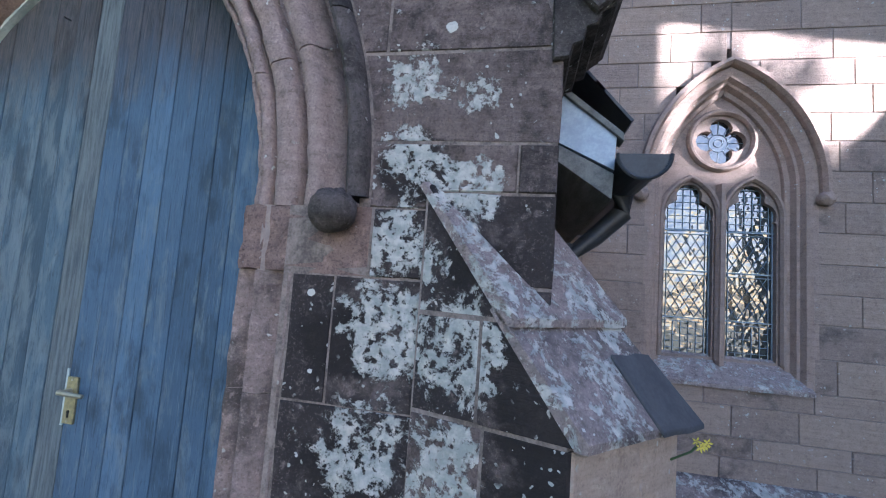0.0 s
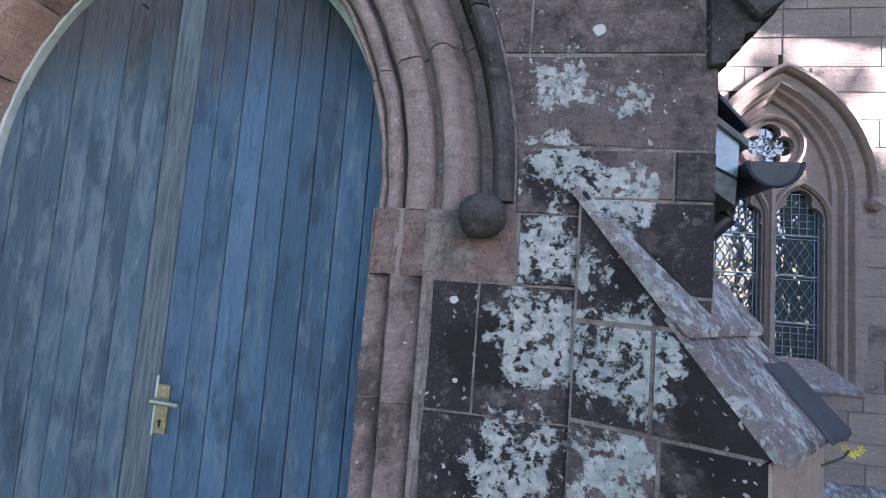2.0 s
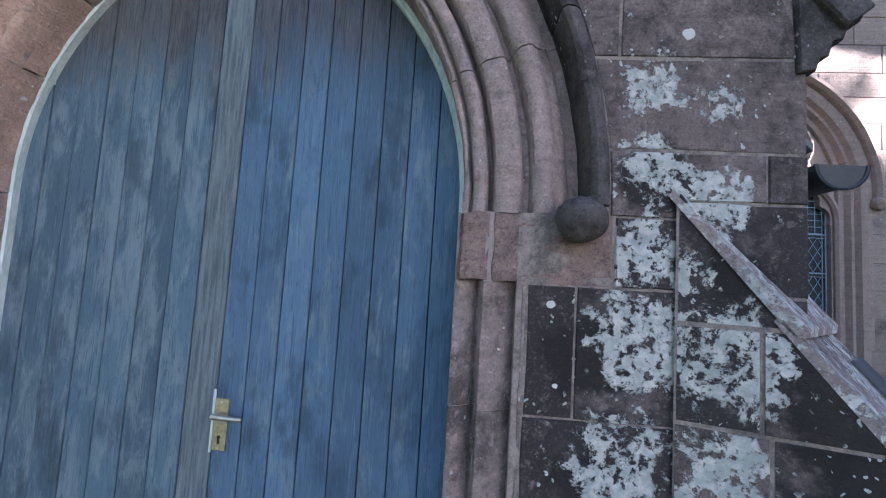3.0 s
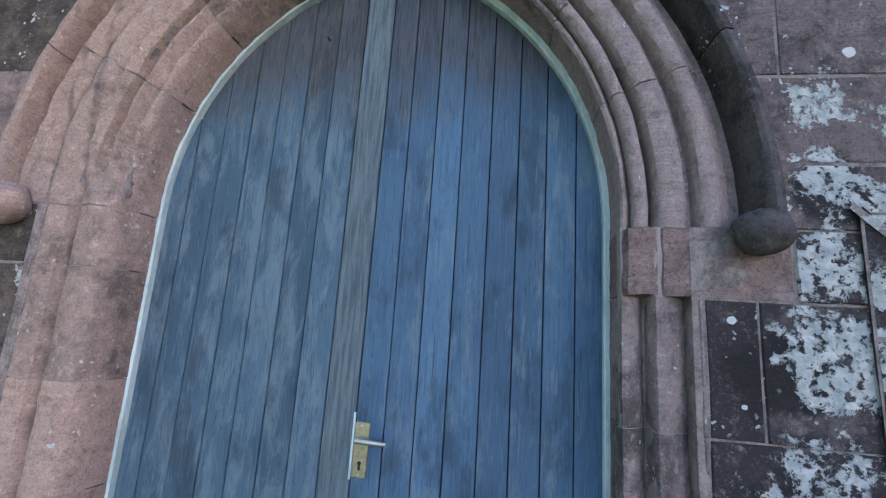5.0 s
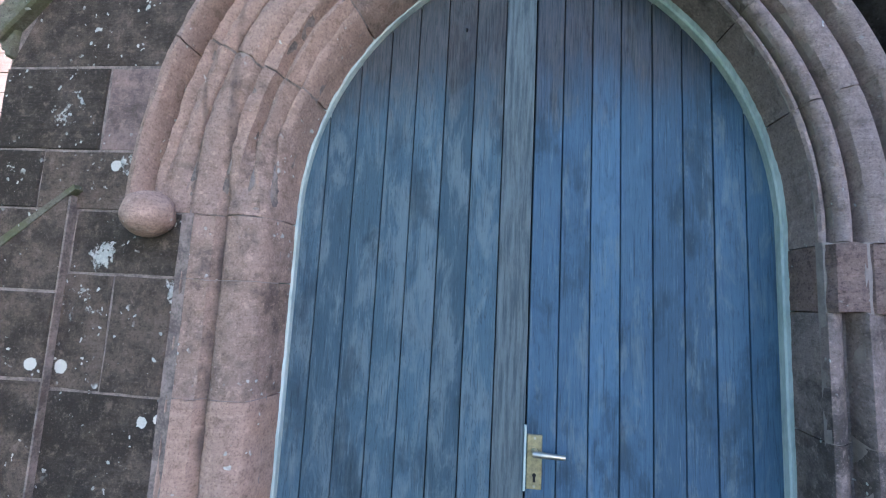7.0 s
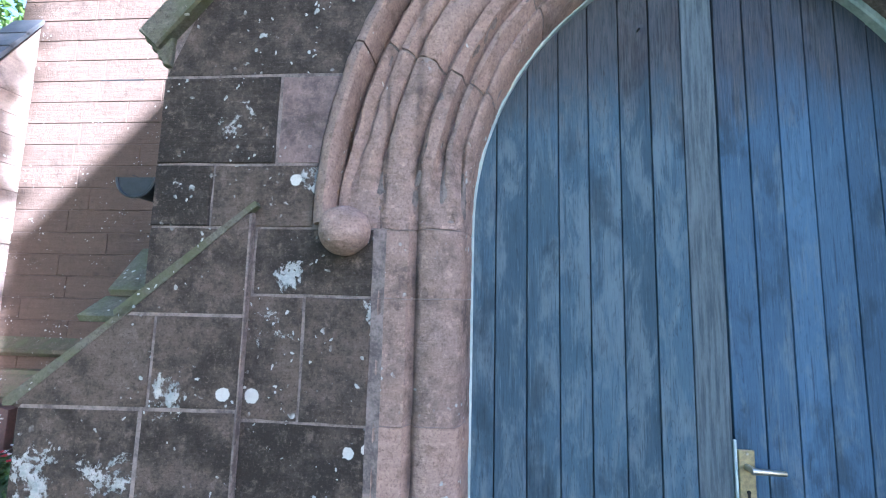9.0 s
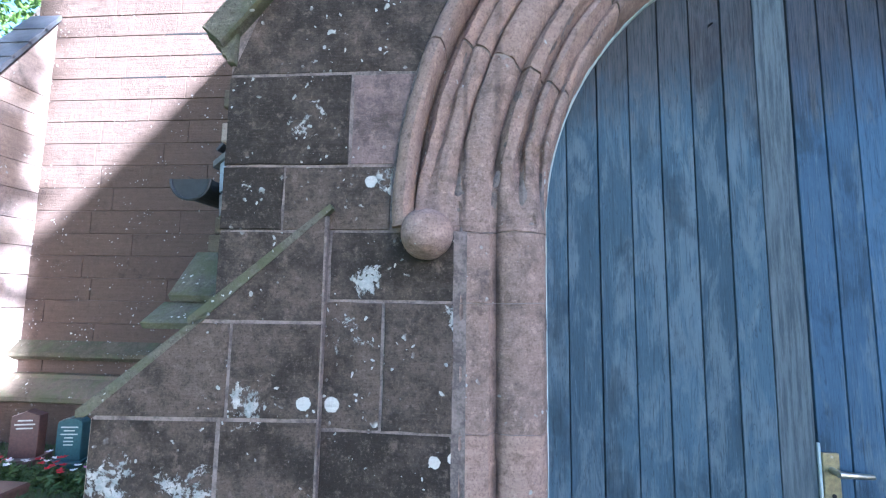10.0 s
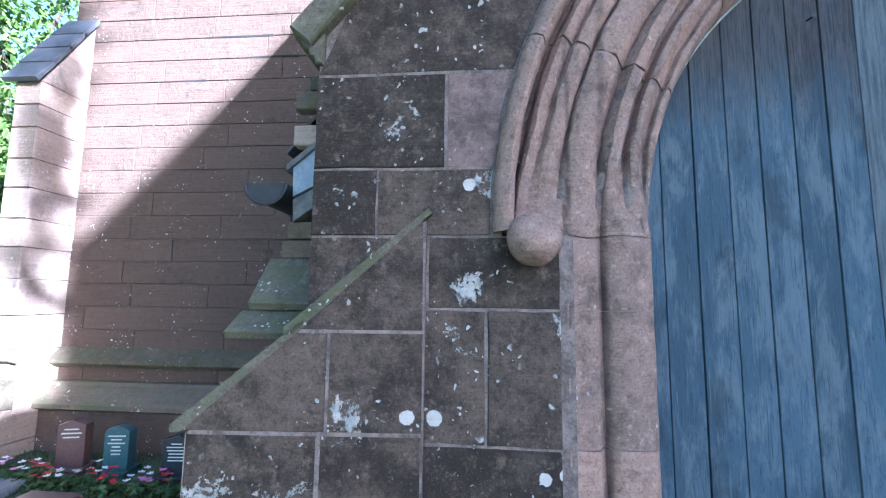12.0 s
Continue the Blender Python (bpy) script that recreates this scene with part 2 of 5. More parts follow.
STONE_JAMB_R = stone("stone_jamb_grey", (0.33, 0.255, 0.233), (0.255, 0.203, 0.188), (0.08, 0.069, 0.064), 0.33, 0.07, dots=0.5, grain=0.6)
STONE_SPRING = stone("stone_springer", (0.235, 0.165, 0.145), (0.16, 0.122, 0.112), (0.05, 0.044, 0.042), 0.44, 0.12, dots=0.8, grain=0.8)
STONE_HOOD = stone("stone_hood_dark", (0.125, 0.108, 0.103), (0.082, 0.073, 0.071), (0.03, 0.028, 0.028), 0.45, 0.05, dots=0.6)
STONE_SLAB = stone("stone_weathering", (0.36, 0.295, 0.275), (0.26, 0.218, 0.208), (0.09, 0.08, 0.079), 0.3, 1.05, dots=3.0)
STONE_SLAB_L = stone("stone_weathering_green", (0.17, 0.155, 0.12), (0.12, 0.115, 0.09), (0.045, 0.045, 0.038), 0.34, 0.35, moss=0.56, dots=1.2)
STONE_PALE = stone("stone_pale_pinkish", (0.46, 0.36, 0.29), (0.38, 0.3, 0.25), (0.14, 0.11, 0.1), 0.16, 0.15, dots=0.4, grain=0.35)
# the nave's stone again, darkened to carry the left wall's shade in its colour
STONE_NAVE_SHADED = stone("stone_nave_brown_shaded", (0.118, 0.084, 0.066), (0.088, 0.064, 0.052), (0.034, 0.027, 0.023), 0.34, 0.12, dots=0.8, grain=0.3, vary=0.35)
STONE_NAVE = stone("stone_nave", (0.39, 0.3, 0.245), (0.31, 0.24, 0.205), (0.12, 0.1, 0.09), 0.24, 0.12, dots=0.8, grain=0.35)
STONE_MOSSY = stone("stone_string_mossy", (0.17, 0.135, 0.1), (0.12, 0.105, 0.072), (0.05, 0.044, 0.034), 0.34, 0.2, moss=0.4, dots=0.6, grain=0.35)
STONE_TRACERY = stone("stone_tracery", (0.4, 0.3, 0.25), (0.33, 0.25, 0.21), (0.13, 0.11, 0.1), 0.2, 0.05, dots=0.3, grain=0.35)
MORTAR = plain("mortar", (0.3, 0.25, 0.225), (0.2, 0.165, 0.15), 25, 0.95)
# left nave joints, darkened along with the shade painted into their stone
MORTAR_NAVE_SHADED = plain("mortar_brown_shaded", (0.13, 0.096, 0.077), (0.085, 0.063, 0.052), 14, 0.95)
MORTAR_DARK = plain("mortar_weathered", (0.28, 0.23, 0.205), (0.09, 0.075, 0.068), 14, 0.95)
DOOR = door_paint("door_blue_worn", 0.0)
DOOR_GREY = door_paint("door_blue_bleached", 1.0)
DOOR_STILE = plain("door_stile_weathered", (0.135, 0.168, 0.182), (0.05, 0.07, 0.084), 9, 0.85, stretch=(9, 9, 0.55), relief=0.8)
FRAME_WOOD = plain("frame_pale_paint", (0.52, 0.6, 0.58), (0.3, 0.37, 0.36), 14, 0.6, stretch=(1, 1, 0.25))
BRASS = plain("lock_brass", (0.4, 0.36, 0.2), (0.22, 0.2, 0.13), 40, 0.42, 0.6, relief=0.1)
STEEL = plain("lever_metal", (0.5, 0.48, 0.4), (0.36, 0.34, 0.27), 40, 0.35, 0.8, relief=0.05)
DARK = plain("dark_hole", (0.01, 0.01, 0.01), (0.015, 0.015, 0.015), 10, 0.9)
IRON = plain("gutter_black_paint", (0.016, 0.019, 0.023), (0.035, 0.039, 0.046), 12, 0.5, relief=0.1)
LEAD = plain("lead_sheet", (0.36, 0.42, 0.47), (0.24, 0.29, 0.34), 9, 0.45, 0.3)
TIMBER = plain("weathered_timber", (0.2, 0.21, 0.2), (0.1, 0.105, 0.105), 20, 0.85, stretch=(1, 0.15, 1), relief=0.6)
SLATE = plain("roof_slate", (0.075, 0.08, 0.09), (0.045, 0.048, 0.056), 10, 0.65, relief=0.4)
CAME = plain("lead_came", (0.3, 0.36, 0.42), (0.2, 0.25, 0.3), 30, 0.5, 0.3)
BARK = plain("bark", (0.08, 0.065, 0.05), (0.04, 0.034, 0.028), 12, 0.9, relief=0.8)
GRAVE_BLACK = plain("polished_dark_granite", (0.05, 0.055, 0.06), (0.03, 0.035, 0.04), 60, 0.25, relief=0.02)
GRAVE_GREEN = plain("slate_green_granite", (0.05, 0.11, 0.12), (0.035, 0.08, 0.09), 60, 0.3, relief=0.02)
GRAVE_RED = plain("brown_red_granite", (0.13, 0.075, 0.065), (0.085, 0.05, 0.045), 60, 0.35, relief=0.02)
LETTER = plain("cut_letters_pale", (0.6, 0.6, 0.56), (0.5, 0.5, 0.46), 30, 0.7, relief=0.0)
GREY_SLAB = plain("grey_granite", (0.2, 0.21, 0.23), (0.13, 0.14, 0.155), 50, 0.5)
EARTH = plain("turf_ground", (0.075, 0.1, 0.035), (0.05, 0.055, 0.025), 6, 0.95, relief=0.8)
PETAL_RED = plain("petal_red", (0.55, 0.02, 0.03), (0.38, 0.01, 0.02), 30, 0.6)
PETAL_WHITE = plain("petal_white", (0.8, 0.78, 0.76), (0.7, 0.66, 0.66), 30, 0.6)
PETAL_PINK = plain("petal_pink", (0.75, 0.25, 0.45), (0.6, 0.18, 0.35), 30, 0.6)
PETAL_YELLOW = plain("petal_yellow", (0.75, 0.62, 0.08), (0.6, 0.5, 0.08), 30, 0.6)
LEAF = leaf_mat("tree_leaf", (0.05, 0.1, 0.02), (0.13, 0.2, 0.045), 0.4)
LEAF_LOW = leaf_mat("bedding_leaf", (0.035, 0.07, 0.02), (0.08, 0.13, 0.035), 0.2)
BRICK = plain("plain_render", (0.3, 0.27, 0.24), (0.24, 0.21, 0.19), 3, 0.9)


def glass_mat(name):
    m, t, b = nodes_of(name)
    pos = t.nodes.new("ShaderNodeNewGeometry").outputs["Position"]
    b.inputs["Base Color"].default_value = (0.012, 0.018, 0.02, 1)
    b.inputs["Roughness"].default_value = 0.04
    b.inputs["Specular IOR Level"].default_value = 1.0
    b.inputs["IOR"].default_value = 1.75
    b.inputs["Coat Weight"].default_value = 0.4
    b.inputs["Coat Roughness"].default_value = 0.05
    bump(t, b, noise_tex(t, pos, 10, 2), 0.45, 0.02)
    return m


GLASS = glass_mat("old_leaded_glass")


# ---- building helpers ----
def mesh_of(name, bm, material, smooth=False):
    me = bpy.data.meshes.new(name)
    bmesh.ops.recalc_face_normals(bm, faces=bm.faces[:])
    if smooth:
        for e in bm.edges:
            e.smooth = e.calc_face_angle(0.0) < 0.7
    bm.to_mesh(me)
    bm.free()
    me.materials.append(material)
    if smooth:
        for p in me.polygons:
            p.use_smooth = True
    return me


def part(name, bm, material, parent=None, label="", smooth=False):
    ob = new(name, mesh_of(name, bm, material, smooth))
    if parent is not None:
        ob.parent = parent
    if label:
        ob["label"] = label
    return ob


def empty(name, label="", category="", kind="", group=""):
    return tagged(new(name), label, category, group, kind)


def inset(pts, d):
    """A polygon moved inwards by d along its corners' bisectors."""
    n, out = len(pts), []
    area = sum(pts[i][0] * pts[(i + 1) % n][1] - pts[(i + 1) % n][0] * pts[i][1] for i in range(n))
    s = 1 if area > 0 else -1
    for i in range(n):
        a, b, c = Vector(pts[i - 1]), Vector(pts[i]), Vector(pts[(i + 1) % n])
        e1, e2 = (b - a), (c - b)
        if e1.length < 1e-6 or e2.length < 1e-6:
            out.append(tuple(b))
            continue
        n1, n2 = Vector((-e1.y, e1.x)).normalized() * s, Vector((-e2.y, e2.x)).normalized() * s
        v = n1 + n2
        k = d / max(0.35, v.length_squared / 2)
        out.append(tuple(b + v * 0.5 * k * 1.0 if v.length > 1e-6 else b))
    return out


def slab(bm, pts, place, back, front, edge=0.006):
    """A stone from a polygon: place(a, b, depth) gives its points; chamfered towards the front."""
    rings = []
    for poly, depth in ((pts, back), (pts, front + (edge if back > front else -edge)), (inset(pts, edge), front)):
        rings.append([bm.verts.new(place(a, b, depth)) for a, b in poly])
    n = len(pts)
    for r0, r1 in zip(rings, rings[1:]):
        for i in range(n):
            bm.faces.new((r0[i], r0[(i + 1) % n], r1[(i + 1) % n], r1[i]))
    bm.faces.new(rings[0][::-1])
    bm.faces.new(rings[-1])


def box(bm, x0, x1, y0, y1, z0, z1, bev=0.0, m=None):
    ret = bmesh.ops.create_cube(bm, size=1.0)
    vs = ret["verts"]
    bmesh.ops.scale(bm, vec=(x1 - x0, y1 - y0, z1 - z0), verts=vs)
    bmesh.ops.translate(bm, vec=((x0 + x1) / 2, (y0 + y1) / 2, (z0 + z1) / 2), verts=vs)
    if bev:
        es = list({e for v in vs for e in v.link_edges})
        r = bmesh.ops.bevel(bm, geom=es, offset=bev, segments=2, affect="EDGES", profile=0.5)
        vs = list({v for f in r["faces"] for v in f.verts} | {v for v in vs if v.is_valid})
    if m is not None:
        bmesh.ops.transform(bm, matrix=m, verts=vs)
    return vs


def tube(bm, pts, r, n=8, closed=False):
    """A round bar along points; r may be a list."""
    rings = []
    pts = [Vector(p) for p in pts]
    for i, p in enumerate(pts):
        if closed:
            d = pts[(i + 1) % len(pts)] - pts[i - 1]
        else:
            d = pts[min(i + 1, len(pts) - 1)] - pts[max(i - 1, 0)]
        q = d.to_track_quat("Z", "Y")
        rr = r[i] if isinstance(r, (list, tuple)) else r
        rings.append([bm.verts.new(p + q @ Vector((rr * math.cos(2 * math.pi * k / n), rr * math.sin(2 * math.pi * k / n), 0))) for k in range(n)])
    pairs = list(zip(rings, rings[1:])) + ([(rings[-1], rings[0])] if closed else [])
    for a, b in pairs:
        for k in range(n):
            bm.faces.new((a[k], a[(k + 1) % n], b[(k + 1) % n], b[k]))
    if not closed:
        bm.faces.new(rings[0][::-1])
        bm.faces.new(rings[-1])


# ---- plan ----
CX = 0.03                 # middle of the doorway
SPRING, RISE = 1.84, 0.29  # height of the arch's springing; how far its centres lie past the middle
CORNER = 1.9              # half the porch's width
NAVE_Y = 1.71
COURSES = {1: [-0.1, 0.42, 0.82, 1.2, 1.578, 1.785, 1.985, 2.27, 2.72, 3.1, 3.5, 3.9, 4.3, 4.7, 5.1],
           -1: [-0.1, 0.42, 0.82, 1.185, 1.578, 1.8, 2.015, 2.33, 2.72, 3.1, 3.5, 3.9, 4.3, 4.7, 5.1]}


def arch_half(w, z):
    """Half the width, at height z, of the pointed arch whose half width at the springing is w."""
    if z <= SPRING:
        return w
    k = (w + RISE) ** 2 - (z - SPRING) ** 2
    return max(0.0, math.sqrt(max(k, 0.0)) - RISE)


def arch_top(w):
    return SPRING + math.sqrt((w + RISE) ** 2 - RISE ** 2)


def arch_point(w, s, side):
    """A point (x, z) of the arch: s < 0 lies that many metres below the springing, s from 0 to 1 runs up to the point."""
    if s <= 0:
        return CX + side * w, SPRING + s
    a = s * math.acos(RISE / (w + RISE))
    return CX + side * ((w + RISE) * math.cos(a) - RISE), SPRING + (w + RISE) * math.sin(a)


# ---- porch front: stones round the doorway ----
def face_stone(z0, z1, x0, x1, side, hood, gap=0.006):
    """Outline of a wall stone between two joints; where x0 is None it follows the hood's outer edge."""
    z0, z1 = z0 + gap / 2, z1 - gap / 2
    if x0 is None:
        pts = [(CX + side * (arch_half(hood, z) + gap), z) for z in np.linspace(z0, z1, 5)]
    else:
        pts = [(side * (x0 + gap / 2), z0), (side * (x0 + gap / 2), z1)]
    far = x1 - (gap / 2 if x1 < CORNER else 0)
    return pts + [(side * far, z1), (side * far, z0)]


def uneven(pts, amount=0.003):
    """The same outline with points along its longer edges, a little out of line."""
    out = []
    for i, p in enumerate(pts):
        a, b = Vector(p), Vector(pts[(i + 1) % len(pts)])
        out.append(tuple(a))
        n = 3 if (b - a).length > 0.16 else 1
        for k in range(1, n):
            out.append(tuple(a.lerp(b, k / n + random.uniform(-0.08, 0.08)) + Vector((random.uniform(-1, 1), random.uniform(-1, 1))) * amount))
    return out


GABLE_FOOT, GABLE_SLOPE = (2.0, 2.42), 1.17


def gable_z(x):
    return GABLE_FOOT[1] + (GABLE_FOOT[0] - abs(x)) * GABLE_SLOPE


porch = empty("wall_porch_front", "sooty red sandstone porch front in large squared blocks with lichen", "wall", "structure")
bm = bmesh.new()
HOOD_OF = {1: 1.325, -1: 1.36}
for side in (1, -1):
    for z0, z1 in zip(COURSES[side], COURSES[side][1:]):
        zt = min(z1, gable_z(0))
        if z0 >= zt:
            continue
        inner = (1.07 if side > 0 else 1.12) if z1 <= 1.81 else None
        steps = 6
        lo = [side * inner + CX if inner else CX + side * arch_half(HOOD_OF[side] - 0.03, z) for z in np.linspace(z0, zt, steps)]
        hi = [side * min(CORNER - 0.004, max(0.0, GABLE_FOOT[0] - (z - GABLE_FOOT[1]) / GABLE_SLOPE)) if z > GABLE_FOOT[1] else side * (CORNER - 0.004) for z in np.linspace(z0, zt, steps)]
        zs = np.linspace(z0, zt, steps)
        for i in range(steps - 1):
            a = [(lo[i], zs[i]), (hi[i], zs[i]), (hi[i + 1], zs[i + 1]), (lo[i + 1], zs[i + 1])]
            f = [bm.verts.new((x, 0.0015, z)) for x, z in a] + [bm.verts.new((x, 0.24, z)) for x, z in a]
            for q in ((0, 1, 2, 3), (7, 6, 5, 4), (0, 4, 5, 1), (1, 5, 6, 2), (2, 6, 7, 3), (3, 7, 4, 0)):
                try:
                    bm.faces.new([f[k] for k in q])
                except ValueError:
                    pass
bmesh.ops.remove_doubles(bm, verts=bm.verts[:], dist=0.002)
part("mortar", bm, MORTAR_DARK, porch, "grey-brown mortar joints")

# joints between the blocks, course by course, from the doorway outwards
RIGHT = [(-0.1, 0.42, 1.13, 1.5), (-0.1, 0.42, 1.5, CORNER), (0.42, 0.82, 1.13, 1.34), (0.42, 0.82, 1.34, CORNER), (0.82, 1.2, 1.13, 1.62), (0.82, 1.2, 1.62, CORNER),
         (1.2, 1.578, 1.13, 1.272), (1.2, 1.578, 1.272, 1.55), (1.2, 1.578, 1.55, CORNER), (1.578, 1.785, 1.375, 1.55), (1.578, 1.84, 1.55, CORNER),
         (1.785, 1.985, None, 1.793), (1.84, 1.985, 1.793, CORNER), (1.985, 2.27, None, CORNER), (2.27, 2.72, None, 1.375), (2.27, 2.72, 1.375, CORNER)]
LEFT = [(-0.1, 0.42, 1.128, 1.6), (-0.1, 0.42, 1.6, CORNER), (0.42, 0.82, 1.128, 1.4), (0.42, 0.82, 1.4, CORNER), (0.82, 1.185, 1.128, 1.555), (0.82, 1.185, 1.555, CORNER),
        (1.185, 1.578, 1.128, 1.348), (1.185, 1.578, 1.348, 1.545), (1.185, 1.578, 1.545, CORNER), (1.578, 1.8, 1.128, 1.525), (1.578, 1.8, 1.525, CORNER),
        (1.8, 2.015, None, 1.69), (1.8, 2.015, 1.69, CORNER), (2.015, 2.33, None, 1.475), (2.015, 2.33, 1.475, CORNER), (2.33, 2.72, None, CORNER)]
for side, table, mat in ((1, RIGHT, STONE_R), (-1, LEFT, STONE_L)):
    for z0, z1, x0, x1 in table:
        bm = bmesh.new()
        pts = face_stone(z0, z1, x0, x1, side, HOOD_OF[side])
        if (z0, x1) == (1.785, 1.793):   # this block steps up over the buttress
            pts = pts[:-1] + [(x1 - 0.003, 1.843), (1.55, 1.843), (1.547, z0 + 0.003)]
        if z1 > GABLE_FOOT[1]:
            pts = [(side * min(abs(x), GABLE_FOOT[0] - (z - GABLE_FOOT[1]) / GABLE_SLOPE), z) if z > GABLE_FOOT[1] else (x, z) for x, z in pts]
        slab(bm, uneven(pts), lambda a, b, d: (a, d, b), 0.2, random.uniform(-0.006, 0.0), 0.007)
        use = STONE_PINK if (side < 0 and (z0, x0) == (2.015, None)) else mat
        part("stone_block", bm, use, porch)
    for z0, z1 in zip(COURSES[side][8:], COURSES[side][9:]):
        bm = bmesh.new()
        pts = [(side * (0.004 if z0 > arch_top(HOOD_OF[side]) else 0) + (CX + side * (arch_half(HOOD_OF[side], z) + 0.006) if z0 < arch_top(HOOD_OF[side]) else 0), z) for z in np.linspace(z0 + 0.003, z1 - 0.003, 4)]
        outer = [(side * (GABLE_FOOT[0] - (z - GABLE_FOOT[1]) / GABLE_SLOPE), z) for z in (z1 - 0.003, z0 + 0.003)]
        if abs(outer[0][0]) <= abs(pts[-1][0]) + 0.02:
            continue
        slab(bm, pts + outer, lambda a, b, d: (a, d, b), 0.2, -0.003, 0.007)
        part("stone_block", bm, mat, porch)


# ---- moulded doorway ----
def roll(cx, cy, r, a0, a1, n=5):
    return [(cx + r * math.cos(radians(a)), cy - r * math.sin(radians(a))) for a in np.linspace(a0, a1, n)]


# sections as (half width of the arch, depth y), from the reveal outwards
ARCH_SECTION = {
    1: [(0.9, 0.26), (0.896, 0.1), (0.897, 0.075)] + roll(0.908, 0.072, 0.012, 165, 15, 4) + [(0.922, 0.105), (0.929, 0.105)] + roll(0.951, 0.052, 0.024, 165, 10, 6)
       + [(0.979, 0.1), (0.989, 0.098), (0.994, 0.035), (1.0, 0.02), (1.015, 0.012), (1.05, 0.01), (1.068, 0.016), (1.077, 0.03), (1.083, 0.06), (1.1, 0.058),
          (1.106, 0.02), (1.113, 0.005), (1.13, -0.003), (1.15, -0.003), (1.165, 0.006), (1.174, 0.024), (1.188, 0.042), (1.21, 0.056), (1.224, 0.09), (1.257, 0.095), (1.262, 0.15)],
    -1: [(0.86, 0.26), (0.848, 0.2), (0.856, 0.12), (0.868, 0.072), (0.88, 0.055), (0.892, 0.05), (0.902, 0.076), (0.912, 0.06), (0.936, 0.026), (0.953, 0.032), (0.962, 0.072), (0.974, 0.06),
         (0.984, 0.014), (1.0, 0.004), (1.02, -0.004), (1.028, 0.014), (1.042, 0.048), (1.056, 0.024), (1.08, 0.002), (1.12, -0.002), (1.147, 0.008), (1.155, 0.042), (1.163, 0.012),
         (1.185, -0.006), (1.21, 0.002), (1.223, 0.034), (1.238, 0.014), (1.258, 0.002), (1.272, 0.02), (1.282, 0.07), (1.298, 0.075), (1.302, 0.15)]}
JAMB_SECTION = {
    1: [(0.9, 0.26), (0.888, 0.12), (0.885, 0.06), (0.888, 0.036), (0.9, 0.032), (0.925, 0.042), (0.945, 0.06), (0.958, 0.078), (0.964, 0.074), (0.968, 0.012), (0.974, 0.002), (0.984, 0.004),
        (1.01, 0.014), (1.04, 0.032), (1.065, 0.055), (1.078, 0.064), (1.083, 0.055), (1.086, 0.004), (1.09, -0.002), (1.097, 0.0), (1.097, 0.15)],
    -1: [(0.86, 0.26), (0.848, 0.2), (0.858, 0.12), (0.872, 0.06), (0.879, 0.045), (0.892, 0.034), (0.92, 0.022), (0.96, 0.016), (0.995, 0.02), (1.015, 0.034), (1.027, 0.052), (1.038, 0.04),
         (1.05, 0.016), (1.075, 0.008), (1.11, 0.004), (1.138, 0.002), (1.146, 0.01), (1.152, 0.012), (1.156, 0.02), (1.156, 0.15)]}
SPRINGER = [(0.9, 0.26), (0.888, 0.1), (0.892, 0.032), (0.903, 0.014), (0.95, 0.006), (0.982, 0.008), (0.99, 0.024), (0.999, 0.008), (1.05, 0.004), (1.2, 0.001), (1.338, 0.001), (1.342, 0.006), (1.342, 0.15)]


# the plain foot into which the grave side's arch mouldings die
FOOT_SECTION = JAMB_SECTION[-1][:-3] + [(1.156, 0.006), (1.2, 0.002), (1.284, 0.004), (1.298, 0.012), (1.302, 0.15)]


def resampled(section, n=150):
    """The same section as n points, evenly along its length."""
    p = np.array(section)
    at = np.concatenate([[0.0], np.cumsum(np.hypot(*np.diff(p, axis=0).T))])
    where = np.linspace(0, at[-1], n)
    return list(zip(np.interp(where, at, p[:, 0]), np.interp(where, at, p[:, 1])))


def moulded(section, side, s0, s1, steps, worn=0.003, gap=0.004, back=0.0, into=None):
    """One stone of the doorway: the section carried along jamb or arch from s0 to s1; below s = 0.16 it may die into another."""
    bm = bmesh.new()
    rings = []
    length = (s1 - s0) if s1 <= 0 else (s1 - s0) * 1.5
    g = gap * (s1 - s0) / max(length, 0.01)
    if into is not None:
        section, into = resampled(section), resampled(into)
    for i in range(steps + 1):
        s = s0 + g / 2 + (s1 - s0 - g) * i / steps
        ring = []
        joint = s0 if i == 0 else s1 if i == steps else None
        along = s
        for j, (w, y) in enumerate(section):
            if joint is not None and worn:     # joints run a little crooked
                s = along + noise.noise(Vector((w * 22, joint * 9, side))) * 0.007
            if into is not None and s < 0.16:
                k = min(1.0, max(0.0, (0.16 - s) / 0.2))
                k = k * k * (3 - 2 * k)
                w, y = w + (into[j][0] - w) * k, y + (into[j][1] - y) * k
            x, z = arch_point(w, s, side)
            v = Vector((x, y + back, z))
            k = noise.noise(v * 14) * worn + noise.noise(v * 45) * worn * 0.6
            chip = max(0.0, noise.noise(v * 22 + Vector((7, 0, 0))) - 0.42) * worn * 7
            ring.append(bm.verts.new(v + Vector((k, k + (chip if y < 0.03 else 0.0), 0))))
        rings.append(ring)
    n = len(section)
    for a, b in zip(rings, rings[1:]):
        for i in range(n - 1):
            bm.faces.new((a[i], a[i + 1], b[i + 1], b[i]))
        bm.faces.new((a[n - 1], a[0], b[0], b[n - 1]))
    bm.faces.new(rings[0])
    bm.faces.new(rings[-1][::-1])
    return bm


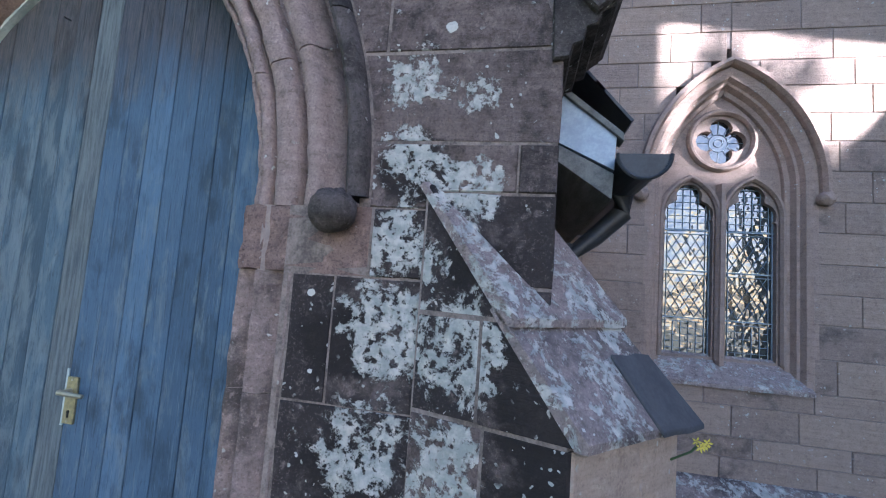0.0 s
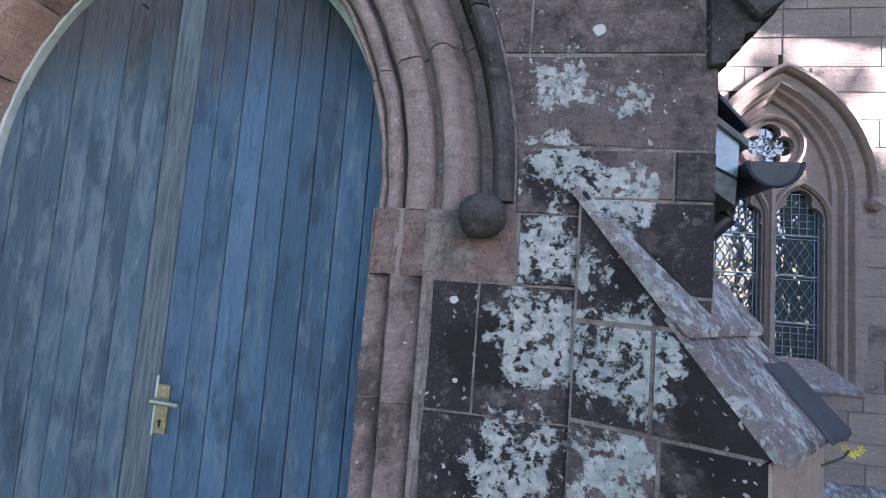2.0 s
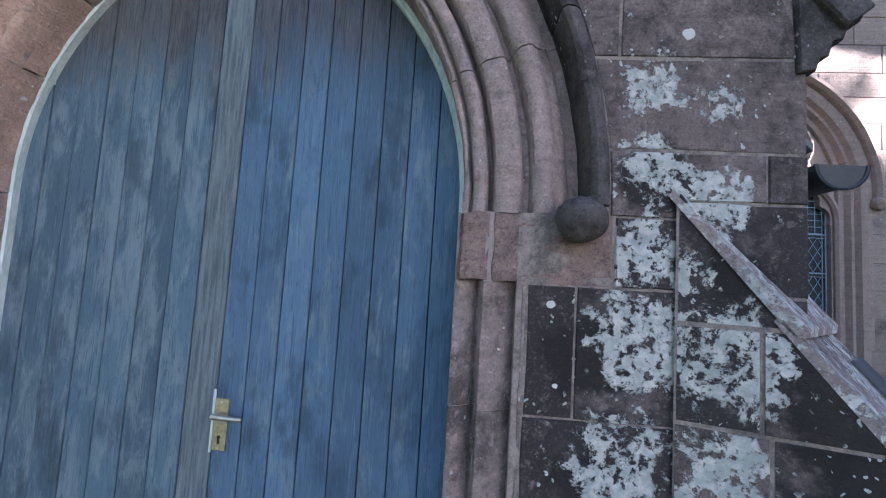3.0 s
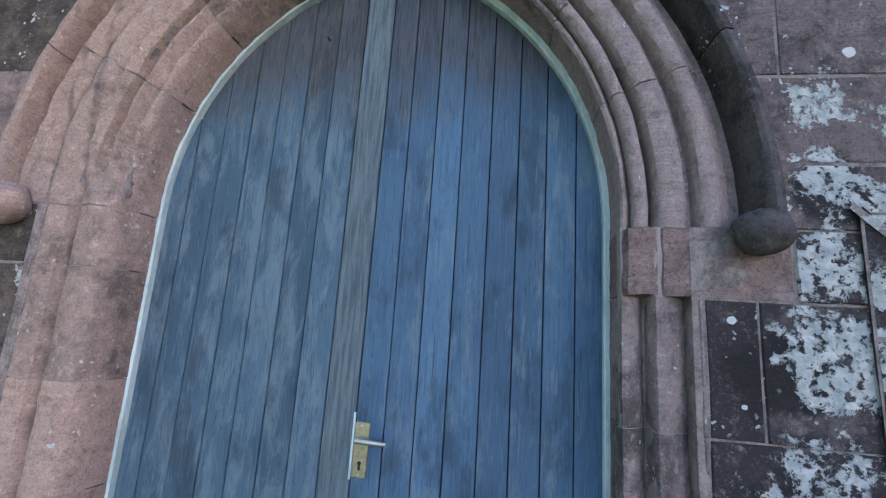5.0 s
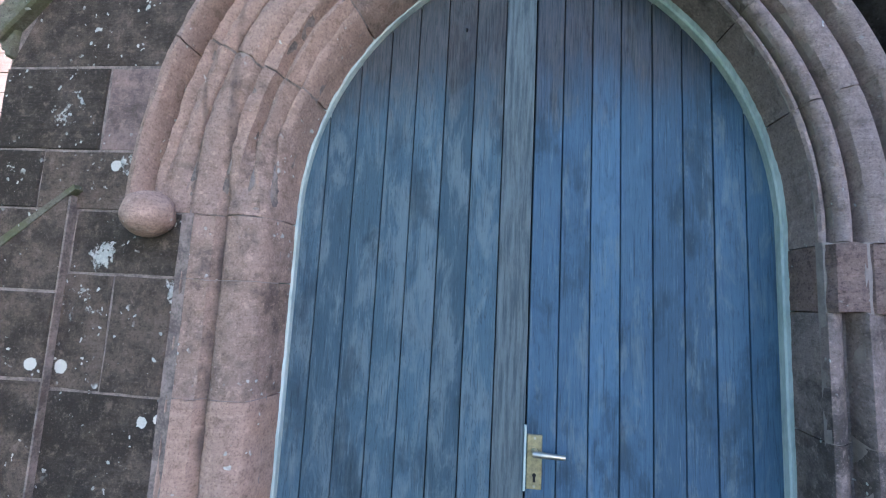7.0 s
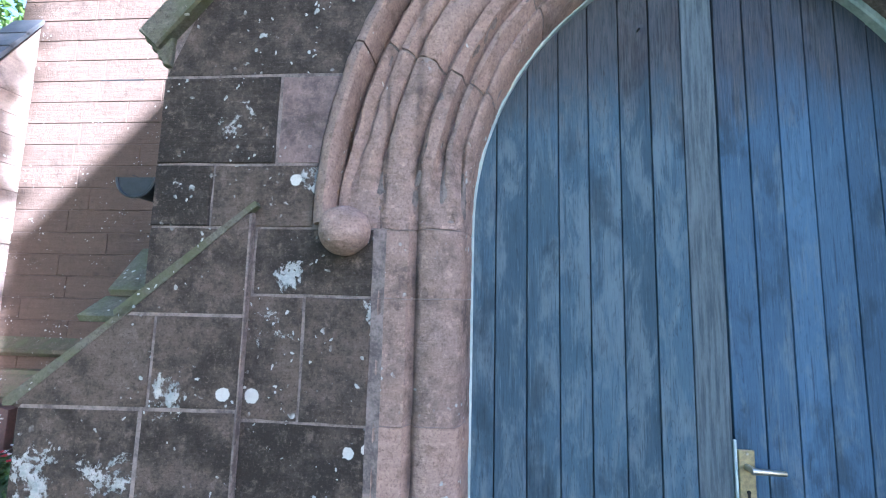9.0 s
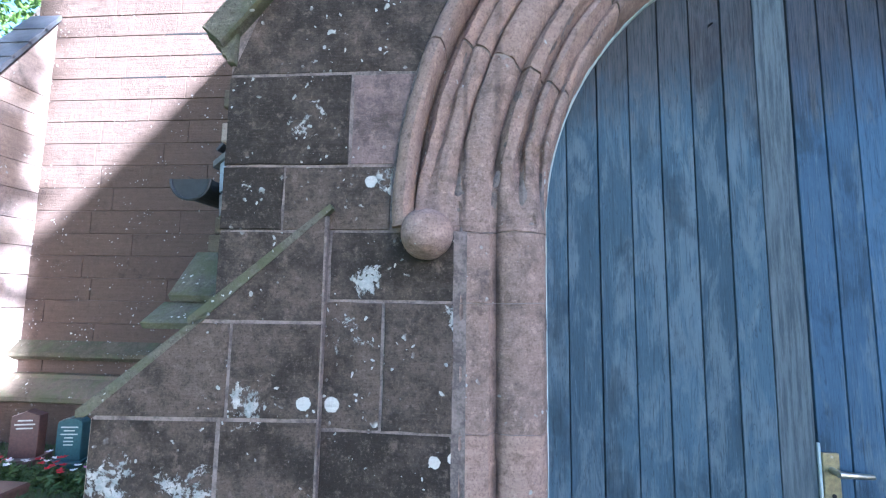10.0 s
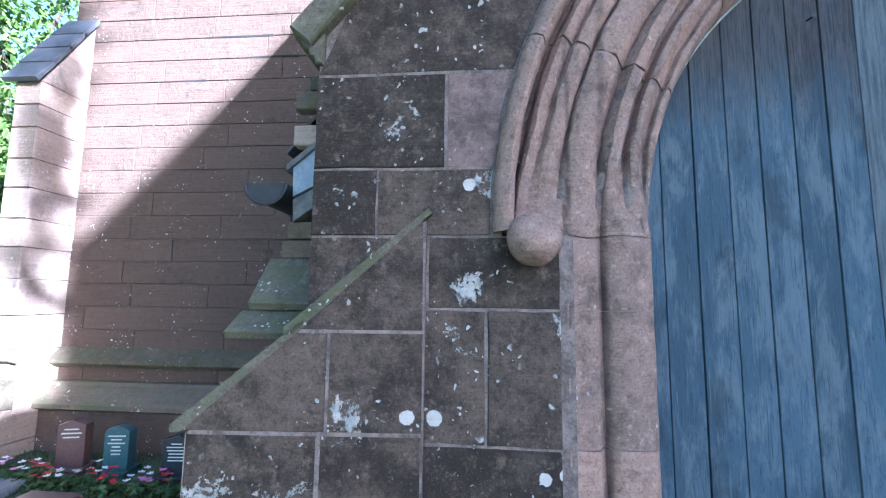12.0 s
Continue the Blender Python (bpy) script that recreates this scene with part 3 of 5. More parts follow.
doorway = empty("doorway_surround", "moulded red sandstone doorway with worn rolls and hollows", "doorway", "structure")
for side, mat in ((1, STONE_JAMB_R), (-1, STONE_JAMB)):
    levels = COURSES[side][:6]
    for a, b in zip(levels, levels[1:]):
        springer = side > 0 and b > 1.7
        part("springer" if springer else "jamb_stone", moulded(SPRINGER if springer else JAMB_SECTION[side], side, a - SPRING, b - SPRING, 12, 0.005 if springer else 0.003), STONE_SPRING if springer else mat, doorway,
             "plain pinkish springing block" if springer else "", smooth=True)
    ss = [levels[-1] - SPRING, 0.24, 0.47, 0.72, 1.0] if side > 0 else [levels[-1] - SPRING, 0.29, 0.52, 0.75, 1.0]
    for a, b in zip(ss, ss[1:]):
        part("arch_stone", moulded(ARCH_SECTION[side], side, a, b, 24, 0.005, 0.004 if side > 0 else 0.007, into=FOOT_SECTION if side < 0 else None), mat, doorway, smooth=True)
for side in (1, -1):
    use = MORTAR if side > 0 else MORTAR_DARK
    top = COURSES[side][5] - SPRING
    part("mortar", moulded(JAMB_SECTION[side][2:], side, -1.94, top, 8, 0.0, 0.0, 0.006), MORTAR, doorway, "pale mortar")
    part("mortar", moulded(ARCH_SECTION[side][2:], side, top, 1.0, 30, 0.0, 0.0, 0.007, into=FOOT_SECTION[2:] if side < 0 else None), use, doorway, "mortar joints")
# hood mould, darker on the sooty side, over the arch stones
for side, mat, lab in ((1, STONE_HOOD, "sooty hood mould"), (-1, STONE_JAMB, "brown hood mould")):
    h = HOOD_OF[side]
    sec = [(h - 0.066, 0.1), (h - 0.064, -0.02), (h - 0.058, -0.046), (h - 0.046, -0.055), (h - 0.022, -0.048), (h - 0.006, -0.028), (h, 0.01), (h, 0.1)]
    for a, b in zip([-0.03, 0.26, 0.5, 0.76], [0.26, 0.5, 0.76, 1.0]):
        part("hood_stone", moulded(sec, side, a, b, 12, 0.004), mat, doorway, lab, smooth=True)
# carved ball stops of the hood mould
for side, mat in ((1, STONE_HOOD), (-1, STONE_JAMB)):
    bm = bmesh.new()
    bmesh.ops.create_icosphere(bm, subdivisions=4, radius=0.071 if side > 0 else 0.079)
    for v in bm.verts:
        k = noise.noise(v.co * 18 + Vector((side * 3, 0, 0))) * 0.006
        v.co += v.co.normalized() * k
        if side > 0 and v.co.z > 0.03:   # the broken top of the sooty stop
            v.co.z = 0.03 + (v.co.z - 0.03) * 0.75 + noise.noise(v.co * 60) * 0.012
            v.co.x *= 0.9
        v.co += Vector((CX + side * (1.238 if side > 0 else 1.242), -0.05, 1.768 if side > 0 else 1.785))
    part("ball_stop", bm, mat, doorway, "broken ball stop" if side > 0 else "round ball stop with a crack", smooth=True)


# ---- door ----
DOOR_Y, SEAM, DL, DR = 0.235, 0.072, -0.845, 0.925
DOOR_CX = 0.04


def board_outline(x0, x1, z0):
    """A board clipped at its head by the arch of the door."""
    def top(x):
        r = 0.875 + RISE
        return SPRING + math.sqrt(max(r * r - (abs(x - DOOR_CX) + RISE) ** 2, 0.0))
    xs = np.linspace(x1, x0, 6)
    return [(x0, z0), (x1, z0)] + [(x, top(x)) for x in xs]


door = tagged(empty("door_1"), "double plank door with worn blue paint, closed", "door", kind="structure")
for a, b, n, lab in ((DL, SEAM, 8, "left leaf"), (SEAM, DR, 8, "right leaf")):
    leaf = empty("door_leaf")
    leaf.parent = door
    edges = [a + (b - a) * i / n for i in range(n + 1)]
    edges = [edges[0]] + [e + random.uniform(-0.004, 0.004) for e in edges[1:-1]] + [edges[-1]]
    for x0, x1 in zip(edges, edges[1:]):
        bm = bmesh.new()
        g = 0.0019
        slab(bm, board_outline(x0 + (0.004 if x0 == SEAM else g), x1 - g, 0.05), lambda p, q, d: (p, d, q), DOOR_Y + 0.03, DOOR_Y + random.uniform(-0.0025, 0.0015), 0.0025)
        part("board", bm, DOOR_STILE if abs(x1 - SEAM) < 1e-6 else DOOR_GREY if x0 < SEAM - 0.02 else DOOR, leaf)
    bm = bmesh.new()
    for z in (0.35, 1.3, 2.1):
        box(bm, a + 0.03, b - 0.03, DOOR_Y + 0.031, DOOR_Y + 0.055, z - 0.07, z + 0.07)
    part("ledge", bm, DARK, leaf)
bm = bmesh.new()
box(bm, DL, DR, DOOR_Y + 0.056, DOOR_Y + 0.07, 0.05, 2.9)
part("backing", bm, DARK, door)

# pale painted frame in the reveal
frame_section = [(-0.062, 0.222), (-0.062, 0.262), (-0.01, 0.262), (-0.01, 0.205), (-0.016, 0.2), (-0.055, 0.2), (-0.062, 0.206)]
for side in (1, -1):
    bm = bmesh.new()
    rings = []
    ss = list(np.linspace(-1.79, 0, 6)) + list(np.linspace(0.04, 1.0, 28))
    for s in ss:
        ring = []
        for off, y in frame_section:
            w = 0.912 + (off * 0.72 if side > 0 else off)
            x, z = arch_point(w, s, side)
            ring.append(bm.verts.new((x + DOOR_CX - CX, y, z)))
        rings.append(ring)
    n = len(frame_section)
    for p, q in zip(rings, rings[1:]):
        for i in range(n):
            bm.faces.new((p[i], p[(i + 1) % n], q[(i + 1) % n], q[i]))
    bm.faces.new(rings[0])
    bm.faces.new(rings[-1][::-1])
    part("frame_side", bm, FRAME_WOOD, door, "pale grey-green painted frame", smooth=False)

# lock plate, lever and keyhole
handle = empty("lock_plate")
handle.parent = door
bm = bmesh.new()
box(bm, 0.078, 0.13, DOOR_Y - 0.012, DOOR_Y - 0.002, 0.925, 1.105, 0.003)
part("plate", bm, BRASS, handle, "tarnished brass lock plate")
bm = bmesh.new()
tube(bm, [(0.103, DOOR_Y - 0.01, 1.052), (0.103, DOOR_Y - 0.045, 1.052)], 0.011, 12)
part("spindle", bm, STEEL, handle)
bm = bmesh.new()
tube(bm, [(0.094, DOOR_Y - 0.05, 1.053), (0.12, DOOR_Y - 0.053, 1.053), (0.17, DOOR_Y - 0.05, 1.05), (0.2, DOOR_Y - 0.046, 1.048)], [0.011, 0.01, 0.0085, 0.008], 10)
part("lever", bm, STEEL, handle, "plain metal lever handle", smooth=True)
bm = bmesh.new()
tube(bm, [(0.104, DOOR_Y - 0.0145, 0.972), (0.104, DOOR_Y - 0.011, 0.972)], 0.0065, 12)
box(bm, 0.1, 0.108, DOOR_Y - 0.0145, DOOR_Y - 0.011, 0.95, 0.97)
part("keyhole", bm, DARK, handle)
for z in (1.094, 0.936):
    bm = bmesh.new()
    tube(bm, [(0.104, DOOR_Y - 0.015, z), (0.104, DOOR_Y - 0.011, z)], 0.0045, 10)
    part("screw", bm, STEEL, handle)
bm = bmesh.new()
tube(bm, [(-0.2, DOOR_Y, 2.615), (-0.2, DOOR_Y - 0.03, 2.612), (-0.2, DOOR_Y - 0.034, 2.612)], [0.004, 0.004, 0.009], 8)
part("nail", bm, IRON, door, "old iron nail")
bm = bmesh.new()
box(bm, 0.067, 0.076, DOOR_Y - 0.009, DOOR_Y - 0.001, 0.915, 1.135, 0.002)
part("closing_strip", bm, FRAME_WOOD, handle, "pale metal strip at the meeting edge")


# ---- buttresses ----
def buttress(label, foot, along, across, width, s1, s2, za, z1, z2, stone_mat, slab_mat, joints):
    """A low corner buttress with two sloping weathering slabs. along: its side's way out; across: its end's way."""
    ob = empty("corner_buttress", label, "buttress", group="porch buttresses")
    o, u, v = Vector((foot[0], foot[1], 0)), Vector((*along, 0)), Vector((*across, 0))

    def place(a, b, d):
        return o + u * a + v * d + Vector((0, 0, b))
    g = 0.004
    rows = [-0.1, 0.42, 0.82, z2 - 0.03, z1 - 0.02, za + 0.012]

    def slope(z):
        if z >= z1 - 0.021:
            return s1 * (za - z) / (za - z1 + 0.02)
        return (s1 - 0.035) + (s2 - s1 + 0.035) * (z1 - z) / (z1 - z2 + 0.02)
    for i, (z0, zt) in enumerate(zip(rows, rows[1:])):
        cuts = joints[i]
        if i < 3:
            ends = [0.0] + cuts + [s2 - 0.03]
            for a, b in zip(ends, ends[1:]):
                bm = bmesh.new()
                slab(bm, [(a + g, z0 + g), (b - g * (b < s2 - 0.04), z0 + g), (b - g * (b < s2 - 0.04), zt - g), (a + g, zt - g)], place, width, random.uniform(-0.003, 0.003), 0.007)
                part("stone_block", bm, stone_mat, ob)
        else:
            ends = [0.0] + cuts + [None]
            for a, b in zip(ends, ends[1:]):
                bm = bmesh.new()
                if b is None:
                    top = max(slope(zt - g), a + 0.01)
                    pts = [(a + g, z0 + g), (slope(z0 + g) - 0.004, z0 + g), (top - 0.004, zt - g), (a + g, zt - g)]
                    if top - 0.004 - (a + g) < 0.004:
                        pts = pts[:3] if a > -0.1 else [(a + g, z0 + g), (slope(z0 + g) - 0.012, z0 + g), (0.0, zt - g), (a + g, zt - g)]
                else:
                    pts = [(a + g, z0 + g), (b - g, z0 + g), (b - g, zt - g), (a + g, zt - g)]
                slab(bm, pts, place, width, random.uniform(-0.003, 0.003), 0.007)
                part("stone_block", bm, stone_mat, ob)
    bm = bmesh.new()
    slab(bm, [(0.0, -0.1), (s2 - 0.036, -0.1), (s2 - 0.036, z2 - 0.03), (s1 - 0.02, z1 - 0.03), (0.0, za - 0.02)], place, width - 0.006, 0.003, 0.001)
    part("core", bm, MORTAR_DARK, ob, "mortar joints")
    # facing stones on the outer end, coloured paler in place of sunlight there
    def end_place(a, b, d):
        return o + u * d + v * a + Vector((0, 0, b))
    for z0, zt in zip(rows[:3], rows[1:4]):
        for v0, v1 in ((0.004, width * 0.6), (width * 0.6, width)):
            bm = bmesh.new()
            slab(bm, [(v0 + g, z0 + g), (v1 - g, z0 + g), (v1 - g, zt - g), (v0 + g, zt - g)], end_place, s2 - 0.1, s2 - 0.024, 0.006)
            part("facing_stone", bm, STONE_PALE, ob, "cleaner pinkish stone, paler as if sunlit")
    # sloping slabs with a lip at the foot
    for (a0, h0), (a1, h1) in (((-0.008, za + 0.018), (s1 + 0.014, z1 - 0.008)), ((s1 - 0.045, z1 + 0.018), (s2 + 0.014, z2 - 0.008))):
        bm = bmesh.new()
        d = Vector((a1 - a0, h1 - h0)).normalized()
        nrm = Vector((-d.y, d.x)) * 0.014
        if nrm.y < 0:
            nrm = -nrm
        n = 8
        rings = []
        for k in range(n + 1):
            w = -0.004 + (width + 0.012) * k / n
            ring = []
            for a, b in ((a0, h0), (a1, h1), (a1 - 0.002, h1 - 0.022), (a1 - 0.03, h1 - 0.02), (a0 - nrm.x, h0 - nrm.y - 0.005)):
                p = place(a, b, w)
                ring.append(bm.verts.new(p + Vector((0, 0, noise.noise(p * 16) * 0.005))))
            rings.append(ring)
        for r0, r1 in zip(rings, rings[1:]):
            for i in range(5):
                bm.faces.new((r0[i], r0[(i + 1) % 5], r1[(i + 1) % 5], r1[i]))
        bm.faces.new(rings[0])
        bm.faces.new(rings[-1][::-1])
        bmesh.ops.bevel(bm, geom=[e for e in bm.edges if e.is_boundary is False and e.calc_face_angle(0) > 0.6], offset=0.004, segments=1, affect="EDGES")
        part("weathering_slab", bm, slab_mat, ob, "lichen-spotted sloping stone")
    return ob


def unit(deg):
    return math.cos(radians(deg)), math.sin(radians(deg))


R2 = math.sqrt(0.5)
# both plans are skewed off a true diagonal to fit the camera's view
right_buttress = buttress("low diagonal corner buttress with lichened sloping stone slabs", (1.535, -0.02), unit(-20), (R2, R2), 0.46, 0.28, 0.465, 1.85, 1.512, 1.255, STONE_R, STONE_SLAB,
         [[0.15], [0.3], [0.22], [0.2], []])
# a slate patched over the outer corner of its lower slope
bm = bmesh.new()
ux, uy = unit(-20)


def on_slope(a, b, d):
    z = 1.53 - (a - 0.235) * (1.53 - 1.247) / 0.244
    return (1.535 + ux * a + R2 * b, -0.02 + uy * a + R2 * b, z + d)


slab(bm, uneven([(0.345, 0.3), (0.494, 0.27), (0.496, 0.475), (0.35, 0.475)], 0.004), on_slope, 0.001, 0.014, 0.003)
part("slate_patch", bm, SLATE, right_buttress, "dark blue-grey slate patch")
buttress("low corner buttress with mossy green sloping slabs", (-1.53, -0.03), (-math.cos(radians(4)), -math.sin(radians(4))), (0.0, 1.0), 0.46, 0.4, 0.715, 1.865, 1.53, 1.25, STONE_L, STONE_SLAB_L,
         [[0.25], [0.1], [0.3], [0.28], []])


# ---- gable coping, porch sides, roof and gutters ----
def coping(side, mat, foot_z, size=1.0):
    """Kneeler stone and sloping coping of the gable."""
    ob = empty("gable_coping", "dark sandstone coping with a moulded kneeler stone", "coping", group="porch copings")
    bm = bmesh.new()
    x0, z0 = CORNER - 0.01, foot_z
    pts = [(-0.02, -0.165), (0.025, -0.16), (0.035, -0.125), (0.06, -0.115), (0.07, -0.075), (0.1, -0.065), (0.11, -0.03), (0.145, -0.01), (0.165, 0.03), (0.15, 0.07), (0.06, 0.17), (-0.03, 0.17)]
    slab(bm, [(side * (x0 + a * size), z0 + b * size) for a, b in pts], lambda a, b, d: (a, d, b), 0.3, -0.02, 0.008)
    part("kneeler", bm, mat, ob)
    d = Vector((-1, GABLE_SLOPE)).normalized()
    for i in range(4):
        bm = bmesh.new()
        a = Vector((x0 + 0.165 * size, z0 + 0.02)) + d * (i * 0.72)
        b = a + d * 0.714
        n = Vector((d.y, -d.x))
        quad = [a, b, b - n * 0.095, a - n * 0.095]
        quad = [(side * p.x, p.y) for p in quad]
        if abs(b.x) < 0.02:
            break
        slab(bm, quad, lambda p, q, dd: (p, dd, q), 0.32, -0.045, 0.01)
        part("coping_stone", bm, mat, ob)


coping(1, STONE_HOOD, 2.39)
# green stone here; its dark tone also stands in for the kneeler's shade
coping(-1, STONE_SLAB_L, 2.465, 0.6)

for side, nm in ((1, "wall_porch_right"), (-1, "wall_porch_left")):
    w = empty(nm, "red sandstone side wall of the porch", "wall", "structure")
    bm = bmesh.new()
    box(bm, *sorted((side * 1.62, side * (CORNER - 0.012))), 0.25, NAVE_Y - 0.02, -0.1, 2.3)
    part("mortar", bm, MORTAR_DARK, w)
    zs = [-0.1, 0.42, 0.82, 1.2, 1.578, 1.79, 2.0, 2.3]
    for k, (z0, z1) in enumerate(zip(zs, zs[1:])):
        ys = [0.21, 0.55 + 0.2 * (k % 2), 1.15, NAVE_Y - 0.03]
        for y0, y1 in zip(ys, ys[1:]):
            bm = bmesh.new()
            slab(bm, [(y0 + 0.003, z0 + 0.003), (y1 - 0.003, z0 + 0.003), (y1 - 0.003, z1 - 0.003), (y0 + 0.003, z1 - 0.003)],
                 lambda a, b, d: (side * d, a, b), CORNER - 0.15, CORNER, 0.006)
            part("stone_block", bm, STONE_NAVE, w)

roof = empty("porch_roof", "steep slate roof of the porch with timber eaves", "roof", "structure")
for side in (1, -1):
    d = Vector((-1, GABLE_SLOPE)).normalized()
    for i in range(22):
        a = Vector((2.17, 2.2)) + d * (0.15 * i)
        b = a + d * 0.2
        if b.x < 0:
            break
        bm = bmesh.new()
        n = Vector((d.y, -d.x))
        lift = n * -0.012
        slab(bm, [(side * a.x, a.y), (side * b.x, b.y), (side * (b.x + lift.x * -1), b.y - lift.y), (side * (a.x - lift.x), a.y - lift.y)],
             lambda p, q, dd: (p, dd, q), NAVE_Y - 0.02, 0.37, 0.002)
        part("slate_course", bm, SLATE, roof)
    # boarded end below the slates, faced with a sheet of lead
    bm = bmesh.new()
    slab(bm, [(side * 1.91, 2.3), (side * 2.11, 2.135), (side * 2.105, 2.0), (side * 1.91, 2.1)], lambda p, q, dd: (p, dd, q), 0.36, 0.3, 0.003)
    part("lead_apron", bm, LEAD, roof, "pale lead sheet over the eaves end")
    bm = bmesh.new()
    slab(bm, [(side * 1.91, 2.095), (side * 2.105, 1.99), (side * 2.1, 1.9), (side * 1.91, 2.035)], lambda p, q, dd: (p, dd, q), NAVE_Y - 0.02, 0.302, 0.003)
    part("rafter_foot", bm, TIMBER, roof, "weathered grey timber eaves board")


# stones behind the kneeler and the stepped, mossy weatherings on the grave side of the porch
left_side = bpy.data.objects["wall_porch_left"]
for x0, y0, y1, z0, z1, mat in ((-2.115, 0.302, 0.362, 2.362, 2.44, STONE_MOSSY), (-2.06, 0.306, 0.362, 2.446, 2.51, STONE_MOSSY), (-2.115, 0.302, 0.362, 2.212, 2.296, STONE_PALE),
                                (-2.15, 0.32, 0.6, 1.758, 1.83, STONE_MOSSY), (-2.13, 0.325, 0.6, 1.836, 1.905, STONE_MOSSY)):
    bm = bmesh.new()
    box(bm, x0, -1.9, y0, y1, z0, z1, 0.006)
    part("projecting_stone", bm, mat, left_side)
for x0, prof in ((-2.19, [(0.17, 1.585), (0.185, 1.562), (0.4, 1.562), (0.4, 1.757), (0.315, 1.757)]), (-2.225, [(0.09, 1.49), (0.105, 1.468), (0.4, 1.468), (0.4, 1.559), (0.2, 1.559)])):
    bm = bmesh.new()
    slab(bm, prof, lambda a, b, d: (d, a, b), -1.9, x0, 0.005)
    part("weathering_slab", bm, STONE_SLAB_L, left_side, "mossy lichened sloping stone")
for side in (1, -1):
    bm = bmesh.new()     # barge strip over the lead
    slab(bm, [(side * 1.9, 2.318), (side * 2.13, 2.128), (side * 2.13, 2.1), (side * 1.9, 2.29)], lambda p, q, dd: (p, dd, q), 0.36, 0.285, 0.003)
    part("barge_strip", bm, TIMBER, roof, "dark weathered timber strip")


def gutter(side):
    ob = empty("gutter", "black half-round cast iron gutter with a downpipe", "gutter", group="porch gutters")
    bm = bmesh.new()
    cx, cz, r = side * 2.185, 2.04, 0.078
    for y0, y1 in ((0.24, NAVE_Y - 0.03),):
        rings = []
        for y in np.linspace(y0, y1, 12):
            ring = [bm.verts.new((cx + rr * math.cos(a), y, cz + rr * math.sin(a))) for rr, sweep in ((r, np.linspace(math.pi, 2 * math.pi, 13)), (r - 0.006, np.linspace(2 * math.pi, math.pi, 13))) for a in sweep]
            rings.append(ring)
        n = len(rings[0])
        for p, q in zip(rings, rings[1:]):
            for i in range(n):
                bm.faces.new((p[i], p[(i + 1) % n], q[(i + 1) % n], q[i]))
        bm.faces.new(rings[-1])
        bm.faces.new([bm.verts.new((cx + r * math.cos(a), y0, cz + r * math.sin(a))) for a in np.linspace(math.pi, 2 * math.pi, 13)])
    part("trough", bm, IRON, ob, smooth=False)
    bm = bmesh.new()
    tube(bm, [(cx, 0.22, cz + 0.004), (cx, 0.25, cz + 0.004)], 0.001, 6)
    ring = [(cx + (r + 0.004) * math.cos(a), 0.24, cz + (r + 0.004) * math.sin(a)) for a in np.linspace(math.pi, 2 * math.pi, 14)]
    tube(bm, ring, 0.007, 6)
    part("end_rim", bm, IRON, ob)
    bm = bmesh.new()
    tube(bm, [(cx, 0.55, cz - 0.06), (cx, 0.55, cz - 0.14), (cx - side * 0.1, 0.55, cz - 0.24), (side * 1.965, 0.55, cz - 0.34), (side * 1.965, 0.55, -0.02)], [0.045, 0.04, 0.036, 0.036, 0.036], 12)
    pipe = part("downpipe", bm, IRON, ob, smooth=True)
    for z in (1.72, 0.9):
        bm = bmesh.new()
        tube(bm, [(side * 1.965, 0.55, z), (side * 1.965, 0.55, z + 0.05)], 0.046, 12)
        part("socket", bm, IRON, pipe)
    return ob


gutter(1)
gutter(-1)


